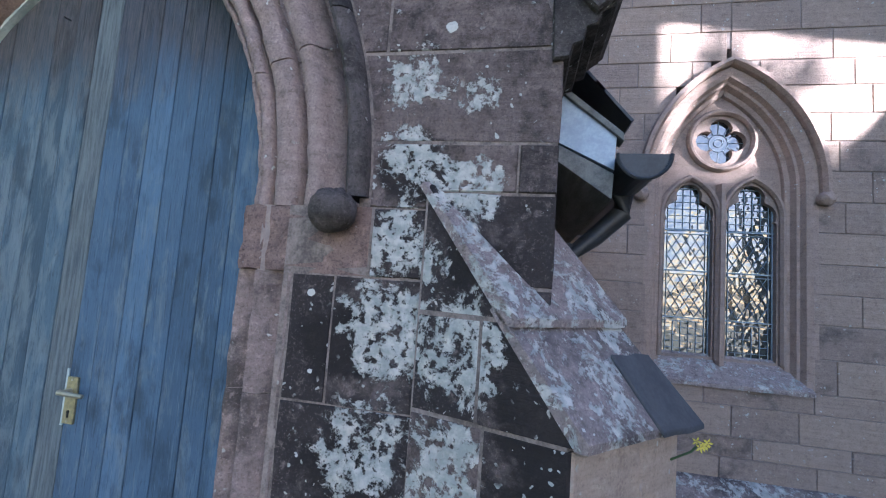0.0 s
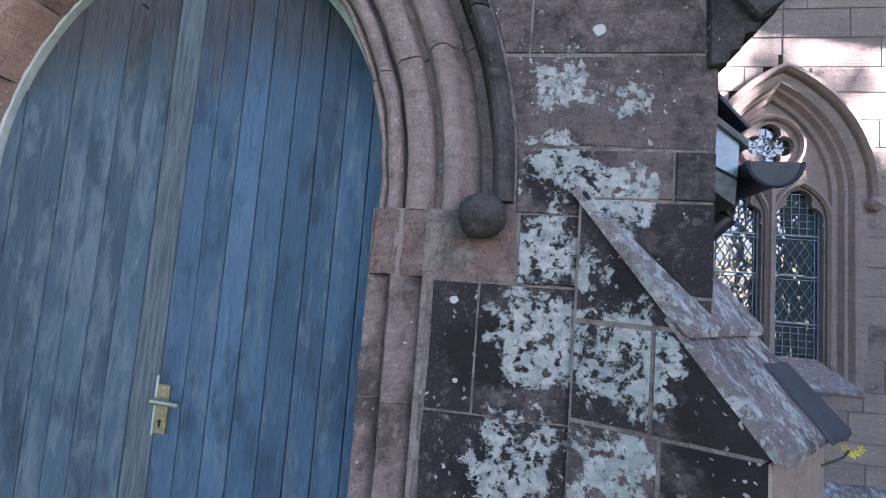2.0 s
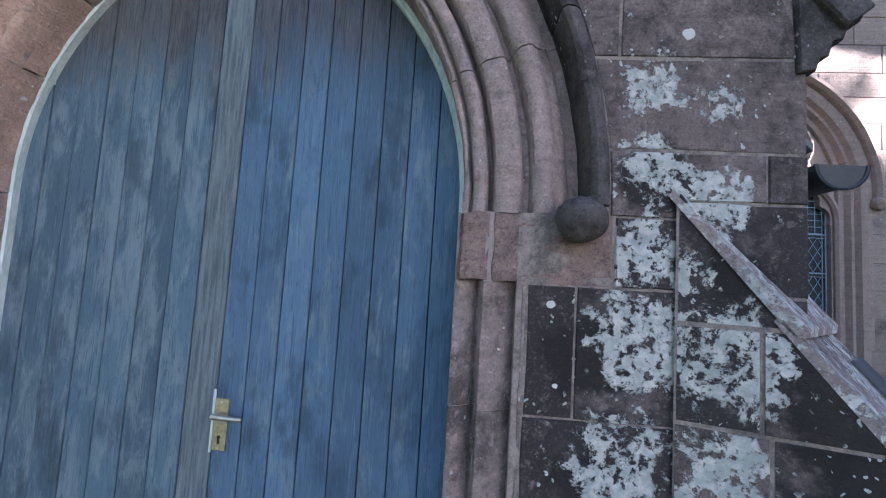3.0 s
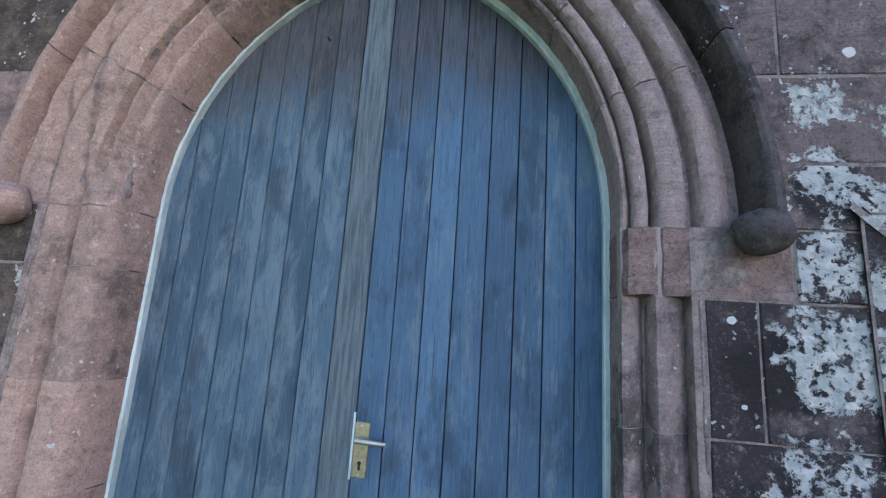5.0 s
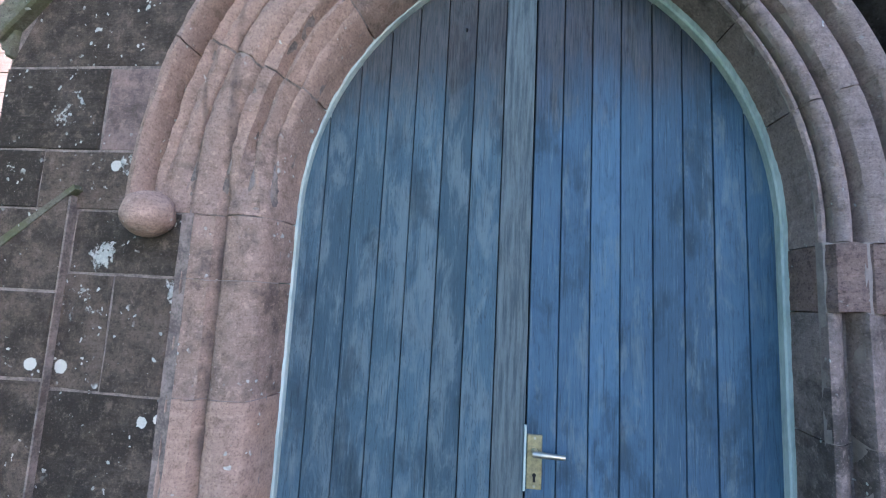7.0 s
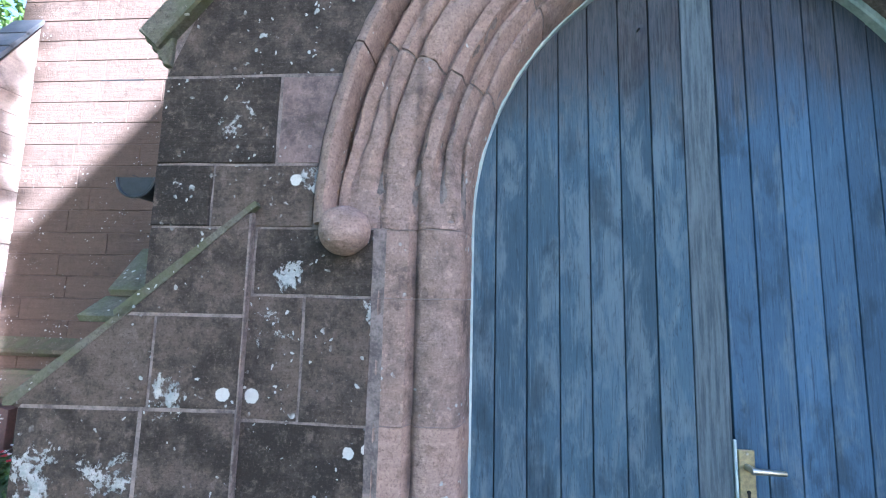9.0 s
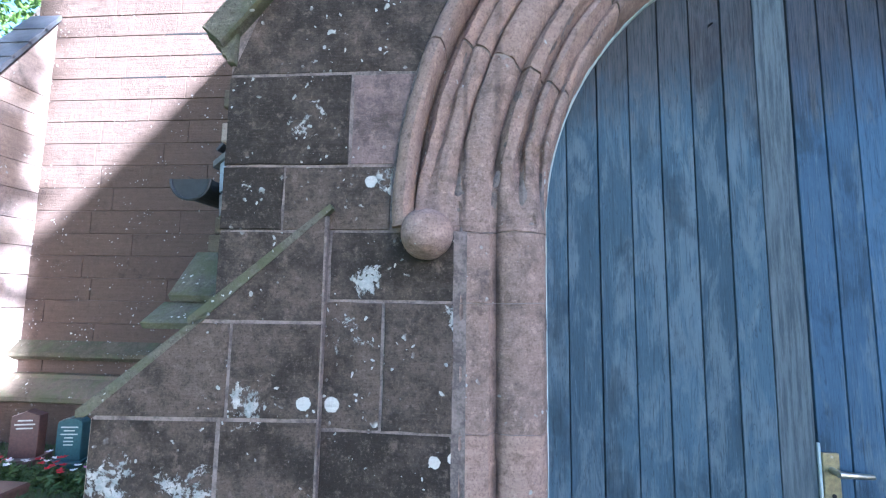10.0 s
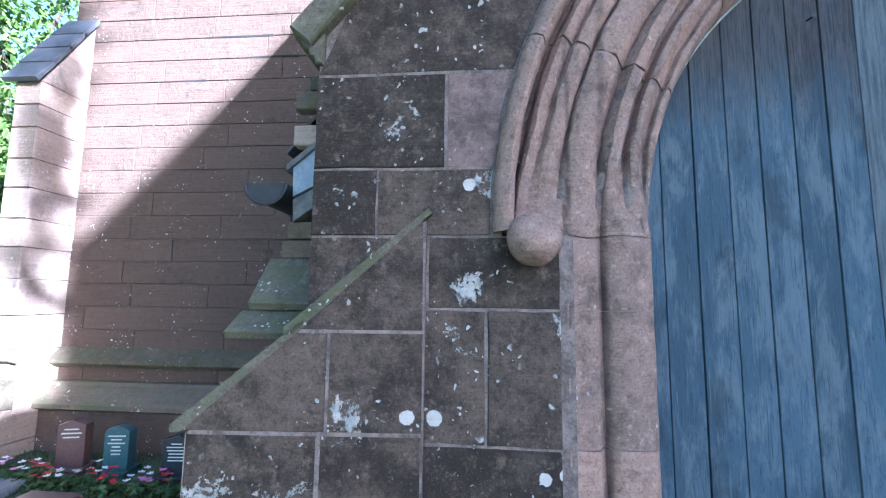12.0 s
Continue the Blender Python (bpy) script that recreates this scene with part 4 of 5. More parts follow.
# ---- nave wall ----
def nave_blocks(name, x0, x1, zs, seed, hole=None, length=(0.32, 0.62), mat=None):
    w = empty(name, "squared pinkish red sandstone nave wall in level courses", "wall", "structure")
    rnd = random.Random(seed)
    bm = bmesh.new()
    if hole is None:
        box(bm, x0, x1, NAVE_Y + 0.004, NAVE_Y + 0.5, zs[0], zs[-1])
    else:
        cx, half, zb, spring, rise = hole
        xs = [(x0, cx - half), (cx + half, x1)]
        for a, b in xs:
            box(bm, a, b, NAVE_Y + 0.004, NAVE_Y + 0.5, zs[0], zs[-1])
        box(bm, cx - half, cx + half, NAVE_Y + 0.004, NAVE_Y + 0.5, zs[0], zb)
        n = 10
        for side in (1, -1):
            for i in range(n):
                z0, z1 = spring + (zs[-1] - spring) * i / n, spring + (zs[-1] - spring) * (i + 1) / n
                k = win_half(half, z0, spring, rise)
                if k < half:
                    a, b = sorted((cx + side * k, cx + side * half))
                    box(bm, a, b, NAVE_Y + 0.004, NAVE_Y + 0.5, z0, z1)
    part("mortar", bm, MORTAR if hole else MORTAR_NAVE_SHADED, w)
    for k, (z0, z1) in enumerate(zip(zs, zs[1:])):
        x = x0
        first = True
        while x < x1 - 0.02:
            e = x + rnd.uniform(*length) * (0.6 if first and k % 2 else 1)
            first = False
            if e > x1 - 0.15:
                e = x1
            spans = [(x, e, None)]
            if hole is not None:
                cx, half, zb, spring, rise = hole
                zm = (z0 + z1) / 2
                if z1 > zb + 0.01:
                    hw = max(win_half(half, z, spring, rise) for z in (z0, zm))
                    spans = []
                    if x < cx - hw - 0.03:
                        spans.append((x, min(e, cx - hw), -1 if e > cx - hw - 0.05 or e > cx - half - 0.05 else None))
                    if e > cx + hw + 0.03:
                        spans.append((max(x, cx + hw), e, 1 if x < cx + half + 0.05 else None))
            for a, b, cut in spans:
                if b - a < 0.04:
                    continue
                g = 0.003
                pts = [(a + g, z0 + g), (b - g, z0 + g), (b - g, z1 - g), (a + g, z1 - g)]
                if cut is not None:
                    cx, half, zb, spring, rise = hole
                    lo, hi = win_half(half, z0, spring, rise), win_half(half, z1, spring, rise)
                    if cut < 0:
                        pts = [(a + g, z0 + g), (max(a + 0.01, min(b, cx - lo) - g), z0 + g), (max(a + 0.01, min(b, cx - hi) - g), z1 - g), (a + g, z1 - g)]
                    else:
                        pts = [(min(b - 0.01, max(a, cx + lo) + g), z0 + g), (b - g, z0 + g), (b - g, z1 - g), (min(b - 0.01, max(a, cx + hi) + g), z1 - g)]
                bm = bmesh.new()
                slab(bm, pts, lambda p, q, d: (p, d, q), NAVE_Y + 0.06, NAVE_Y - 0.004 + rnd.uniform(-0.002, 0.002), 0.004)
                part("stone_block", bm, mat or STONE_NAVE, w)
            x = e
    return w


def win_half(half, z, spring, rise):
    if z <= spring:
        return half
    k = (half + rise) ** 2 - (z - spring) ** 2
    return max(0.0, math.sqrt(max(k, 0)) - rise) if k > 0 else 0.0


WIN = (3.06, 0.46, 1.1, 2.33, 0.38)    # middle, half width, foot, springing, rise of the opening
zs = [-0.1, 0.35, 0.52, 0.68, 0.8, 0.98, 1.1, 1.3, 1.5, 1.68, 1.86, 2.05, 2.24, 2.43, 2.62, 2.8, 2.98, 3.15, 3.35, 3.55, 3.8, 4.05, 4.3, 4.6]
nave_blocks("wall_nave_right", 1.5, 7.5, zs, 4, WIN)
zl = [-0.1, 0.3, 0.6, 0.9, 1.17, 1.34, 1.51, 1.68, 1.85, 2.02, 2.2, 2.38, 2.56, 2.74, 2.92, 3.1, 3.28, 3.46, 3.64, 3.82, 4.0, 4.3, 4.6]
nave_blocks("wall_nave_left", -4.68, -1.5, zl, 9, mat=STONE_NAVE_SHADED, length=(0.55, 1.3))
for x0, x1, z in ((-3.9, -3.52, 3.28), (-3.56, -2.98, 3.64), (-3.24, -2.76, 3.46)):   # dark strips on the face stand for the shade in washed-out joints
    bm = bmesh.new()
    slab(bm, uneven([(x0, z - 0.004), (x1, z - 0.007), (x1, z + 0.011), (x0 + 0.02, z + 0.006)], 0.004), lambda a, b, d: (a, d, b), NAVE_Y + 0.003, NAVE_Y - 0.0075, 0.001)
    part("joint_shade_strip", bm, DARK, bpy.data.objects["wall_nave_left"], "dark strip for the shade in a washed-out joint")
bm = bmesh.new()
box(bm, -1.5, 1.5, NAVE_Y, NAVE_Y + 0.5, -0.1, 4.6)
tagged(part("wall_nave_middle", bm, STONE_NAVE), "sandstone nave wall behind the porch", "wall", kind="structure")
roof2 = empty("nave_roof", "slate roof of the nave", "roof", "structure")
bm = bmesh.new()
slab(bm, [(NAVE_Y - 0.3, 4.5), (NAVE_Y + 4.0, 8.0), (NAVE_Y + 4.0, 8.1), (NAVE_Y - 0.3, 4.6)], lambda a, b, d: (d, a, b), -4.72, 7.5, 0.01)
part("slope", bm, SLATE, roof2)


# ---- nave window ----
def arc_pts(cx, half, spring, rise, foot, n=14):
    """The outline of a pointed opening, from the right foot over the point to the left foot."""
    a1 = math.acos(rise / (half + rise))
    right = [(cx + (half + rise) * math.cos(a) - rise, spring + (half + rise) * math.sin(a)) for a in np.linspace(0, a1, n)]
    left = [(2 * cx - x, z) for x, z in right[::-1][1:]]
    return [(cx + half, foot)] + right + left + [(cx - half, foot)]


window = empty("window_1", "two-light traceried church window with leaded glass", "window", "structure")


def ring_sweep(path, section, closed=False):
    """A section of (outwards, y) carried along a path of (x, z) points."""
    bm = bmesh.new()
    rings = []
    n = len(path)
    for i in range(n):
        p = Vector(path[i])
        a, b = Vector(path[(i - 1) % n if closed else max(i - 1, 0)]), Vector(path[(i + 1) % n if closed else min(i + 1, n - 1)])
        d = (b - a).normalized()
        out = Vector((d.y, -d.x))
        rings.append([bm.verts.new((p.x + out.x * o, y, p.y + out.y * o)) for o, y in section])
    m = len(section)
    for p, q in list(zip(rings, rings[1:])) + ([(rings[-1], rings[0])] if closed else []):
        for i in range(m):
            bm.faces.new((p[i], p[(i + 1) % m], q[(i + 1) % m], q[i]))
    if not closed:
        bm.faces.new(rings[0])
        bm.faces.new(rings[-1][::-1])
    return bm


wcx, whalf, wfoot, wspring, wrise = WIN
Y = NAVE_Y
path = arc_pts(wcx, whalf, wspring, wrise, wfoot)
# splayed moulded reveal, hood mould
part("reveal", ring_sweep(path, [(0.0, Y - 0.006), (-0.03, Y + 0.005), (-0.045, Y + 0.04), (-0.06, Y + 0.045), (-0.075, Y + 0.085), (-0.1, Y + 0.095), (-0.11, Y + 0.14), (-0.11, Y + 0.3), (0.03, Y + 0.3), (0.03, Y - 0.004)]),
     STONE_TRACERY, window, "moulded sandstone reveal", smooth=False)
hood_path = arc_pts(wcx, whalf + 0.03, wspring, wrise, wspring - 0.05, 18)
part("hood_mould", ring_sweep(hood_path, [(0.0, Y + 0.02), (0.005, Y - 0.035), (0.02, Y - 0.06), (0.045, Y - 0.055), (0.05, Y + 0.02)]), STONE_TRACERY, window, "projecting hood mould", smooth=False)
for side in (1, -1):
    bm = bmesh.new()
    bmesh.ops.create_icosphere(bm, subdivisions=3, radius=0.045)
    for v in bm.verts:
        v.co += v.co.normalized() * noise.noise(v.co * 40) * 0.012
        v.co += Vector((wcx + side * (whalf + 0.055), Y - 0.03, wspring - 0.075))
    part("hood_stop", bm, STONE_TRACERY, window, "weathered carved boss", smooth=True)
# sill
bm = bmesh.new()
slab(bm, [(Y - 0.03, wfoot - 0.02), (Y - 0.03, wfoot + 0.005), (Y + 0.16, wfoot + 0.155), (Y + 0.3, wfoot + 0.155), (Y + 0.3, wfoot - 0.02)], lambda a, b, d: (d, a, b), wcx - whalf + 0.002, wcx + whalf - 0.002, 0.004)
part("window_sill", bm, STONE_SLAB, window, "sloping sill spotted with white lichen")

# tracery plate with two cusped lights and a quatrefoil
TY0, TY1 = Y + 0.12, Y + 0.2
L_HALF, L_SPRING = 0.145, 2.12
LCX = 0.185


def light_outline(cx):
    """A light with a trefoil head."""
    pts = [(cx - L_HALF, wfoot + 0.14), (cx + L_HALF, wfoot + 0.14), (cx + L_HALF, L_SPRING)]
    for c, r, a0, a1 in (((cx + 0.06, L_SPRING + 0.045), 0.085, -30, 75), ((cx, L_SPRING + 0.165), 0.078, -20, 200), ((cx - 0.06, L_SPRING + 0.045), 0.085, 105, 210)):
        pts += [(c[0] + r * math.cos(radians(a)), c[1] + r * math.sin(radians(a))) for a in np.linspace(a0, a1, 9)]
    return pts + [(cx - L_HALF, L_SPRING)]


QC, QR = (wcx, 2.66), 0.2


def quatrefoil(n=9, k=1.0):
    pts = []
    for q in range(4):
        a = 90 * q + 45 - 45
        c = (QC[0] + 0.083 * math.cos(radians(a)), QC[1] + 0.083 * math.sin(radians(a)))
        pts += [(c[0] + 0.07 * k * math.cos(radians(b)), c[1] + 0.07 * k * math.sin(radians(b))) for b in np.linspace(a - 115, a + 115, n)]
    return pts


bm = bmesh.new()
loops = [arc_pts(wcx, whalf - 0.105, wspring, wrise, wfoot + 0.1), light_outline(wcx - LCX), light_outline(wcx + LCX), quatrefoil()]
for y in (TY0, TY1):
    edges = []
    for lp in loops:
        vs = [bm.verts.new((x, y, z)) for x, z in lp]
        edges += [bm.edges.new((vs[i], vs[(i + 1) % len(vs)])) for i in range(len(vs))]
        if y == TY0:
            back = [bm.verts.new((x, TY1 - 0.0005, z)) for x, z in lp]
            for i in range(len(vs)):
                bm.faces.new((vs[i], vs[(i + 1) % len(vs)], back[(i + 1) % len(vs)], back[i]))
    bmesh.ops.triangle_fill(bm, use_beauty=True, use_dissolve=False, edges=edges)
part("tracery", bm, STONE_TRACERY, window, "pierced stone tracery")
# raised ribs round the lights and the quatrefoil
RIB = [(-0.012, Y + 0.125), (-0.012, Y + 0.1), (0.0, Y + 0.082), (0.014, Y + 0.082), (0.024, Y + 0.1), (0.024, Y + 0.125)]
circ = [(QC[0] + (QR - 0.012) * math.cos(a), QC[1] + (QR - 0.012) * math.sin(a)) for a in np.linspace(2 * math.pi, 0, 40, endpoint=False)][::-1]
part("tracery_rib", ring_sweep(circ, RIB, True), STONE_TRACERY, window)
for cx in (wcx - LCX, wcx + LCX):
    a = arc_pts(cx, L_HALF + 0.022, L_SPRING + 0.03, 0.1, wfoot + 0.13)
    part("tracery_rib", ring_sweep(a, RIB), STONE_TRACERY, window)
bm = bmesh.new()
slab(bm, [(wcx - 0.03, TY0 + 0.01), (wcx - 0.012, Y + 0.065), (wcx + 0.012, Y + 0.065), (wcx + 0.03, TY0 + 0.01)], lambda a, b, d: (a, b, d), wfoot + 0.1, 2.36, 0.002)
part("mullion", bm, STONE_TRACERY, window)

GY = Y + 0.165
for cx in (wcx - LCX, wcx + LCX):
    z0, z1 = wfoot + 0.135, L_SPRING + 0.25
    levels = [z0, z0 + 0.25, z0 + 0.56, z0 + 0.83, z1]
    for k, (a, b) in enumerate(zip(levels, levels[1:])):
        bm = bmesh.new()
        box(bm, cx - L_HALF - 0.01, cx + L_HALF + 0.01, GY, GY + 0.004, a + 0.0005, b - 0.0005)
        pane = part("pane", bm, GLASS, window, "old leaded glass")
        bm = bmesh.new()
        cl = 0.003
        box(bm, cx - L_HALF, cx + L_HALF, GY - 0.012, GY - 0.002, b - 0.012, b - 0.004)
        box(bm, cx - L_HALF, cx + L_HALF, GY - 0.012, GY - 0.002, b - 0.034, b - 0.03)
        for s in (-1, 1):
            x = cx + s * (L_HALF - 0.028)
            box(bm, x - cl / 2, x + cl / 2, GY - 0.009, GY - 0.002, a, b)
            x = cx + s * (L_HALF - 0.006)
            box(bm, x - 0.004, x + 0.004, GY - 0.01, GY - 0.002, a, b)
        inner = L_HALF - 0.028
        if k == 0 or k == 3:
            for i in range(1, 5):
                x = cx - inner + 2 * inner * i / 5
                box(bm, x - cl / 2, x + cl / 2, GY - 0.009, GY - 0.002, a, b - 0.03)
            n = round((b - a) / 0.05)
            for i in range(n):
                z = a + (b - 0.03 - a) * i / n
                box(bm, cx - inner, cx + inner, GY - 0.009, GY - 0.0021, z - cl / 2, z + cl / 2)
        else:
            # diamond lattice, clipped to its panel
            w2, h2, stepx = 2 * inner, b - 0.034 - a, 2 * inner / 4
            stepz = stepx * 1.65
            for s in (-1, 1):
                m = -int(h2 / stepz) - 1
                for i in range(m, 5):
                    # x = i*stepx + s-run upward
                    p0 = (i * stepx, 0.0)
                    p1 = (i * stepx + h2 / stepz * stepx, h2)
                    xs, ze = [p0[0], p1[0]], [p0[1], p1[1]]
                    k0 = max(0.0, (0 - p0[0]) / (p1[0] - p0[0]))
                    k1 = min(1.0, (w2 - p0[0]) / (p1[0] - p0[0]))
                    if k1 - k0 < 0.01:
                        continue
                    q0 = (p0[0] + k0 * (p1[0] - p0[0]), k0 * h2)
                    q1 = (p0[0] + k1 * (p1[0] - p0[0]), k1 * h2)
                    f = lambda q: (cx - inner + (q[0] if s > 0 else w2 - q[0]), GY - 0.005, a + q[1])
                    tube(bm, [f(q0), f(q1)], 0.0022, 4)
        part("lead_came", bm, CAME, pane, "grey lead cames")
bm = bmesh.new()
tube(bm, [(QC[0], GY, QC[1]), (QC[0], GY + 0.004, QC[1])], 0.17, 24)
pane = part("pane", bm, GLASS, window, "quatrefoil of leaded glass")
bm = bmesh.new()
for r in (0.028, 0.06):
    tube(bm, [(QC[0] + r * math.cos(a), GY - 0.005, QC[1] + r * math.sin(a)) for a in np.linspace(0, 2 * math.pi, 20, endpoint=False)], 0.0025, 4, True)
for i in range(12):
    a = i * math.pi / 6
    tube(bm, [(QC[0] + r * math.cos(a), GY - 0.005, QC[1] + r * math.sin(a)) for r in (0.06, 0.15)], 0.0022, 4)
part("lead_came", bm, CAME, pane)


# ---- nave wall base on the grave side ----
def ledge(name, x0, x1, prof, mat, label, out=0.0):
    bm = bmesh.new()
    slab(bm, [(NAVE_Y - out + a, z) for a, z in prof], lambda a, b, d: (d, a, b), x0, x1, 0.006)
    return tagged(part(name, bm, mat), label, "string course", kind="structure")


ledge("trim_upper", -5.0, -1.95, [(0.0, 1.21), (-0.09, 1.13), (-0.09, 1.1), (-0.05, 1.07), (0.0, 1.07)], STONE_MOSSY, "mossy sloping string course of sandstone")
ledge("trim_lower", -5.0, -1.95, [(0.0, 0.97), (-0.05, 0.965), (-0.06, 0.94), (-0.09, 0.92), (-0.15, 0.86), (-0.17, 0.83), (-0.17, 0.8), (-0.13, 0.78), (0.0, 0.78)], STONE_MOSSY, "green mossy plinth moulding of sandstone")
ledge("trim_plinth", -5.0, -1.95, [(0.0, 0.778), (-0.12, 0.778), (-0.12, -0.1), (0.0, -0.1)], STONE_NAVE_SHADED, "plain sandstone plinth")
ledge("trim_buttress_upper", -5.2, -4.42, [(0.0, 1.26), (-0.07, 1.19), (-0.07, 1.16), (0.0, 1.13)], STONE_MOSSY, "mossy string course on the nave buttress", 0.36)
ledge("trim_buttress_lower", -5.2, -4.42, [(0.0, 1.03), (-0.05, 1.0), (-0.12, 0.9), (-0.12, 0.86), (0.0, 0.84)], STONE_MOSSY, "mossy plinth moulding on the nave buttress", 0.36)
ledge("trim_plinth_right", 1.95, 7.5, [(0.0, 0.56), (-0.03, 0.55), (-0.13, 0.44), (-0.13, -0.1), (0.0, -0.1)], STONE_SLAB, "lichened sloping plinth of sandstone")

# tall nave buttress at the end of the wall
nb = empty("nave_buttress", "tall sandstone nave buttress with a slate-capped slope", "buttress", "structure")
zs2 = [0.3, 0.6, 0.9, 1.2, 1.45, 1.7, 1.92, 2.12, 2.34, 2.55, 2.78, 2.95, 3.12]
for k, (z0, z1) in enumerate(zip(zs2, zs2[1:])):
    wide = -5.15 if z1 < 1.75 else -4.7
    bm = bmesh.new()
    slab(bm, [(wide, z0 + 0.003), (-4.5, z0 + 0.003), (-4.5, z1 - 0.003), (wide, z1 - 0.003)], lambda a, b, d: (a, d, b), NAVE_Y + 0.1, NAVE_Y - 0.36 + random.uniform(-0.003, 0.003), 0.008)
    part("stone_block", bm, STONE_NAVE, nb)
bm = bmesh.new()
slab(bm, [(NAVE_Y + 0.02, 3.12), (NAVE_Y - 0.36, 3.12), (NAVE_Y + 0.02, 3.8)], lambda a, b, d: (d, a, b), -4.7, -4.5, 0.008)
part("sloping_head", bm, STONE_NAVE, nb)
for i in range(4):
    t0 = i / 4
    bm = bmesh.new()
    y0, z0 = NAVE_Y - 0.4 + 0.4 * t0, 3.1 + 0.7 * t0
    slab(bm, [(y0, z0), (y0 + 0.11, z0 + 0.19), (y0 + 0.09, z0 + 0.21), (y0 - 0.03, z0 + 0.02)], lambda a, b, d: (d, a, b), -4.75, -4.475, 0.004)
    part("cap_slate", bm, SLATE, nb)

# ---- ground ----
def ground_z(x, y):
    """Level round the porch; the turf is raised at the graves to fit the camera's view."""
    k = min(1.0, max(0.0, (-x - 2.3) / 0.6)) * min(1.0, max(0.0, (y + 0.6) / 1.2))
    k = k * k * (3 - 2 * k)
    return 0.5 * k


bm = bmesh.new()
gx = sorted(set(list(np.linspace(-8, 8, 81)) + [-400, -150, -60, -25, -14, 14, 25, 60, 150, 400]))
gy = sorted(set(list(np.linspace(-6, 3, 46)) + [-400, -150, -60, -25, -12, 6, 14, 25, 60, 150, 400]))
grid = [[bm.verts.new((x, y, ground_z(x, y) + noise.noise(Vector((x * 2, y * 2, 0))) * 0.015)) for y in gy] for x in gx]
for i in range(len(gx) - 1):
    for j in range(len(gy) - 1):
        bm.faces.new((grid[i][j], grid[i + 1][j], grid[i + 1][j + 1], grid[i][j + 1]))
tagged(part("ground", bm, EARTH, smooth=True), "rough churchyard turf and earth", "ground", kind="structure")

bm = bmesh.new()
slab(bm, [(-0.95, -0.9), (1.0, -0.9), (1.0, 0.22), (-0.95, 0.22)], lambda a, b, d: (a, b, d), -0.05, 0.06, 0.01)
tagged(part("threshold_step", bm, STONE_NAVE), "worn sandstone threshold step before the door", "step")


# ---- graves, flowers ----
def gravestone(x, y, w, h, mat, label, shape, bars, turn=0):
    ob = empty("gravestone", label, "gravestone", group="small gravestones along the wall")
    zb = ground_z(x, y)
    c, s = math.cos(radians(turn)), math.sin(radians(turn))

    def place(a, b, d):
        return (x + a * c - d * s, y + a * s + d * c, zb + b)
    bm = bmesh.new()
    if shape == "point":
        head = [(w / 2, h * 0.9), (w * 0.2, h * 0.95), (0, h), (-w * 0.2, h * 0.95), (-w / 2, h * 0.9)]
    else:
        head = [(w / 2, h * 0.88)] + [(w / 2 * math.cos(a), h * 0.88 + h * 0.12 * math.sin(a)) for a in np.linspace(0.3, math.pi - 0.3, 7)] + [(-w / 2, h * 0.88)]
    slab(bm, [(-w / 2, 0.03), (w / 2, 0.03)] + head, place, 0.035, -0.035, 0.006)
    part("headstone", bm, mat, ob)
    bm = bmesh.new()
    slab(bm, [(-w * 0.62, -0.02), (w * 0.62, -0.02), (w * 0.62, 0.032), (-w * 0.62, 0.032)], place, 0.08, -0.09, 0.006)
    part("base", bm, mat, ob)
    rnd = random.Random(int(x * 100))
    for i in range(bars):
        bw = w * rnd.uniform(0.3, 0.72)
        z = h * (0.8 - 0.075 * i)
        bm = bmesh.new()
        slab(bm, [(-bw / 2, z), (bw / 2, z), (bw / 2, z + h * 0.026), (-bw / 2, z + h * 0.026)], place, -0.034, -0.0375, 0.0008)
        part("inscription_bar", bm, LETTER, ob)
    return ob


# sized and placed to fit the camera's view
GRAVES = [(-3.91, 1.3, 0.16, 0.32, GRAVE_RED, "small brown granite gravestone with a pointed head", "point", 3, 14),
          (-3.6, 1.3, 0.15, 0.285, GRAVE_GREEN, "small green slate gravestone with a curved head", "round", 6, 8),
          (-3.19, 1.28, 0.17, 0.255, GRAVE_BLACK, "small dark granite gravestone with a pointed head", "point", 6, 6)]
for g in GRAVES:
    gravestone(*g)


def flat_slab(x, y, w, d, mat, label):
    zb = ground_z(x, y)
    bm = bmesh.new()
    slab(bm, [(x - w / 2, y - d / 2), (x + w / 2, y - d / 2), (x + w / 2, y + d / 2), (x - w / 2, y + d / 2)], lambda a, b, k: (a, b, k), zb - 0.03, zb + 0.05, 0.012)
    tagged(part("grave_slab", bm, mat), label, "grave slab")


flat_slab(-4.1, 0.98, 0.34, 0.16, GREY_SLAB, "flat grey granite grave slab in the turf")
flat_slab(-3.62, 0.86, 0.3, 0.16, GRAVE_RED, "flat brown stone marker in the turf")


def leaf_quad(bm, p, size, rnd, flat=0.3):
    q = Euler((rnd.uniform(-1.3, 1.3) * (1 - flat), rnd.uniform(-1.3, 1.3) * (1 - flat), rnd.uniform(0, 6.28))).to_quaternion()
    a, b = size, size * 0.55
    vs = [bm.verts.new(p + q @ Vector(v)) for v in ((-a, 0, 0), (-a * 0.2, -b, 0.12 * a), (a, 0, -0.1 * a), (-a * 0.2, b, 0.12 * a))]
    bm.faces.new(vs)


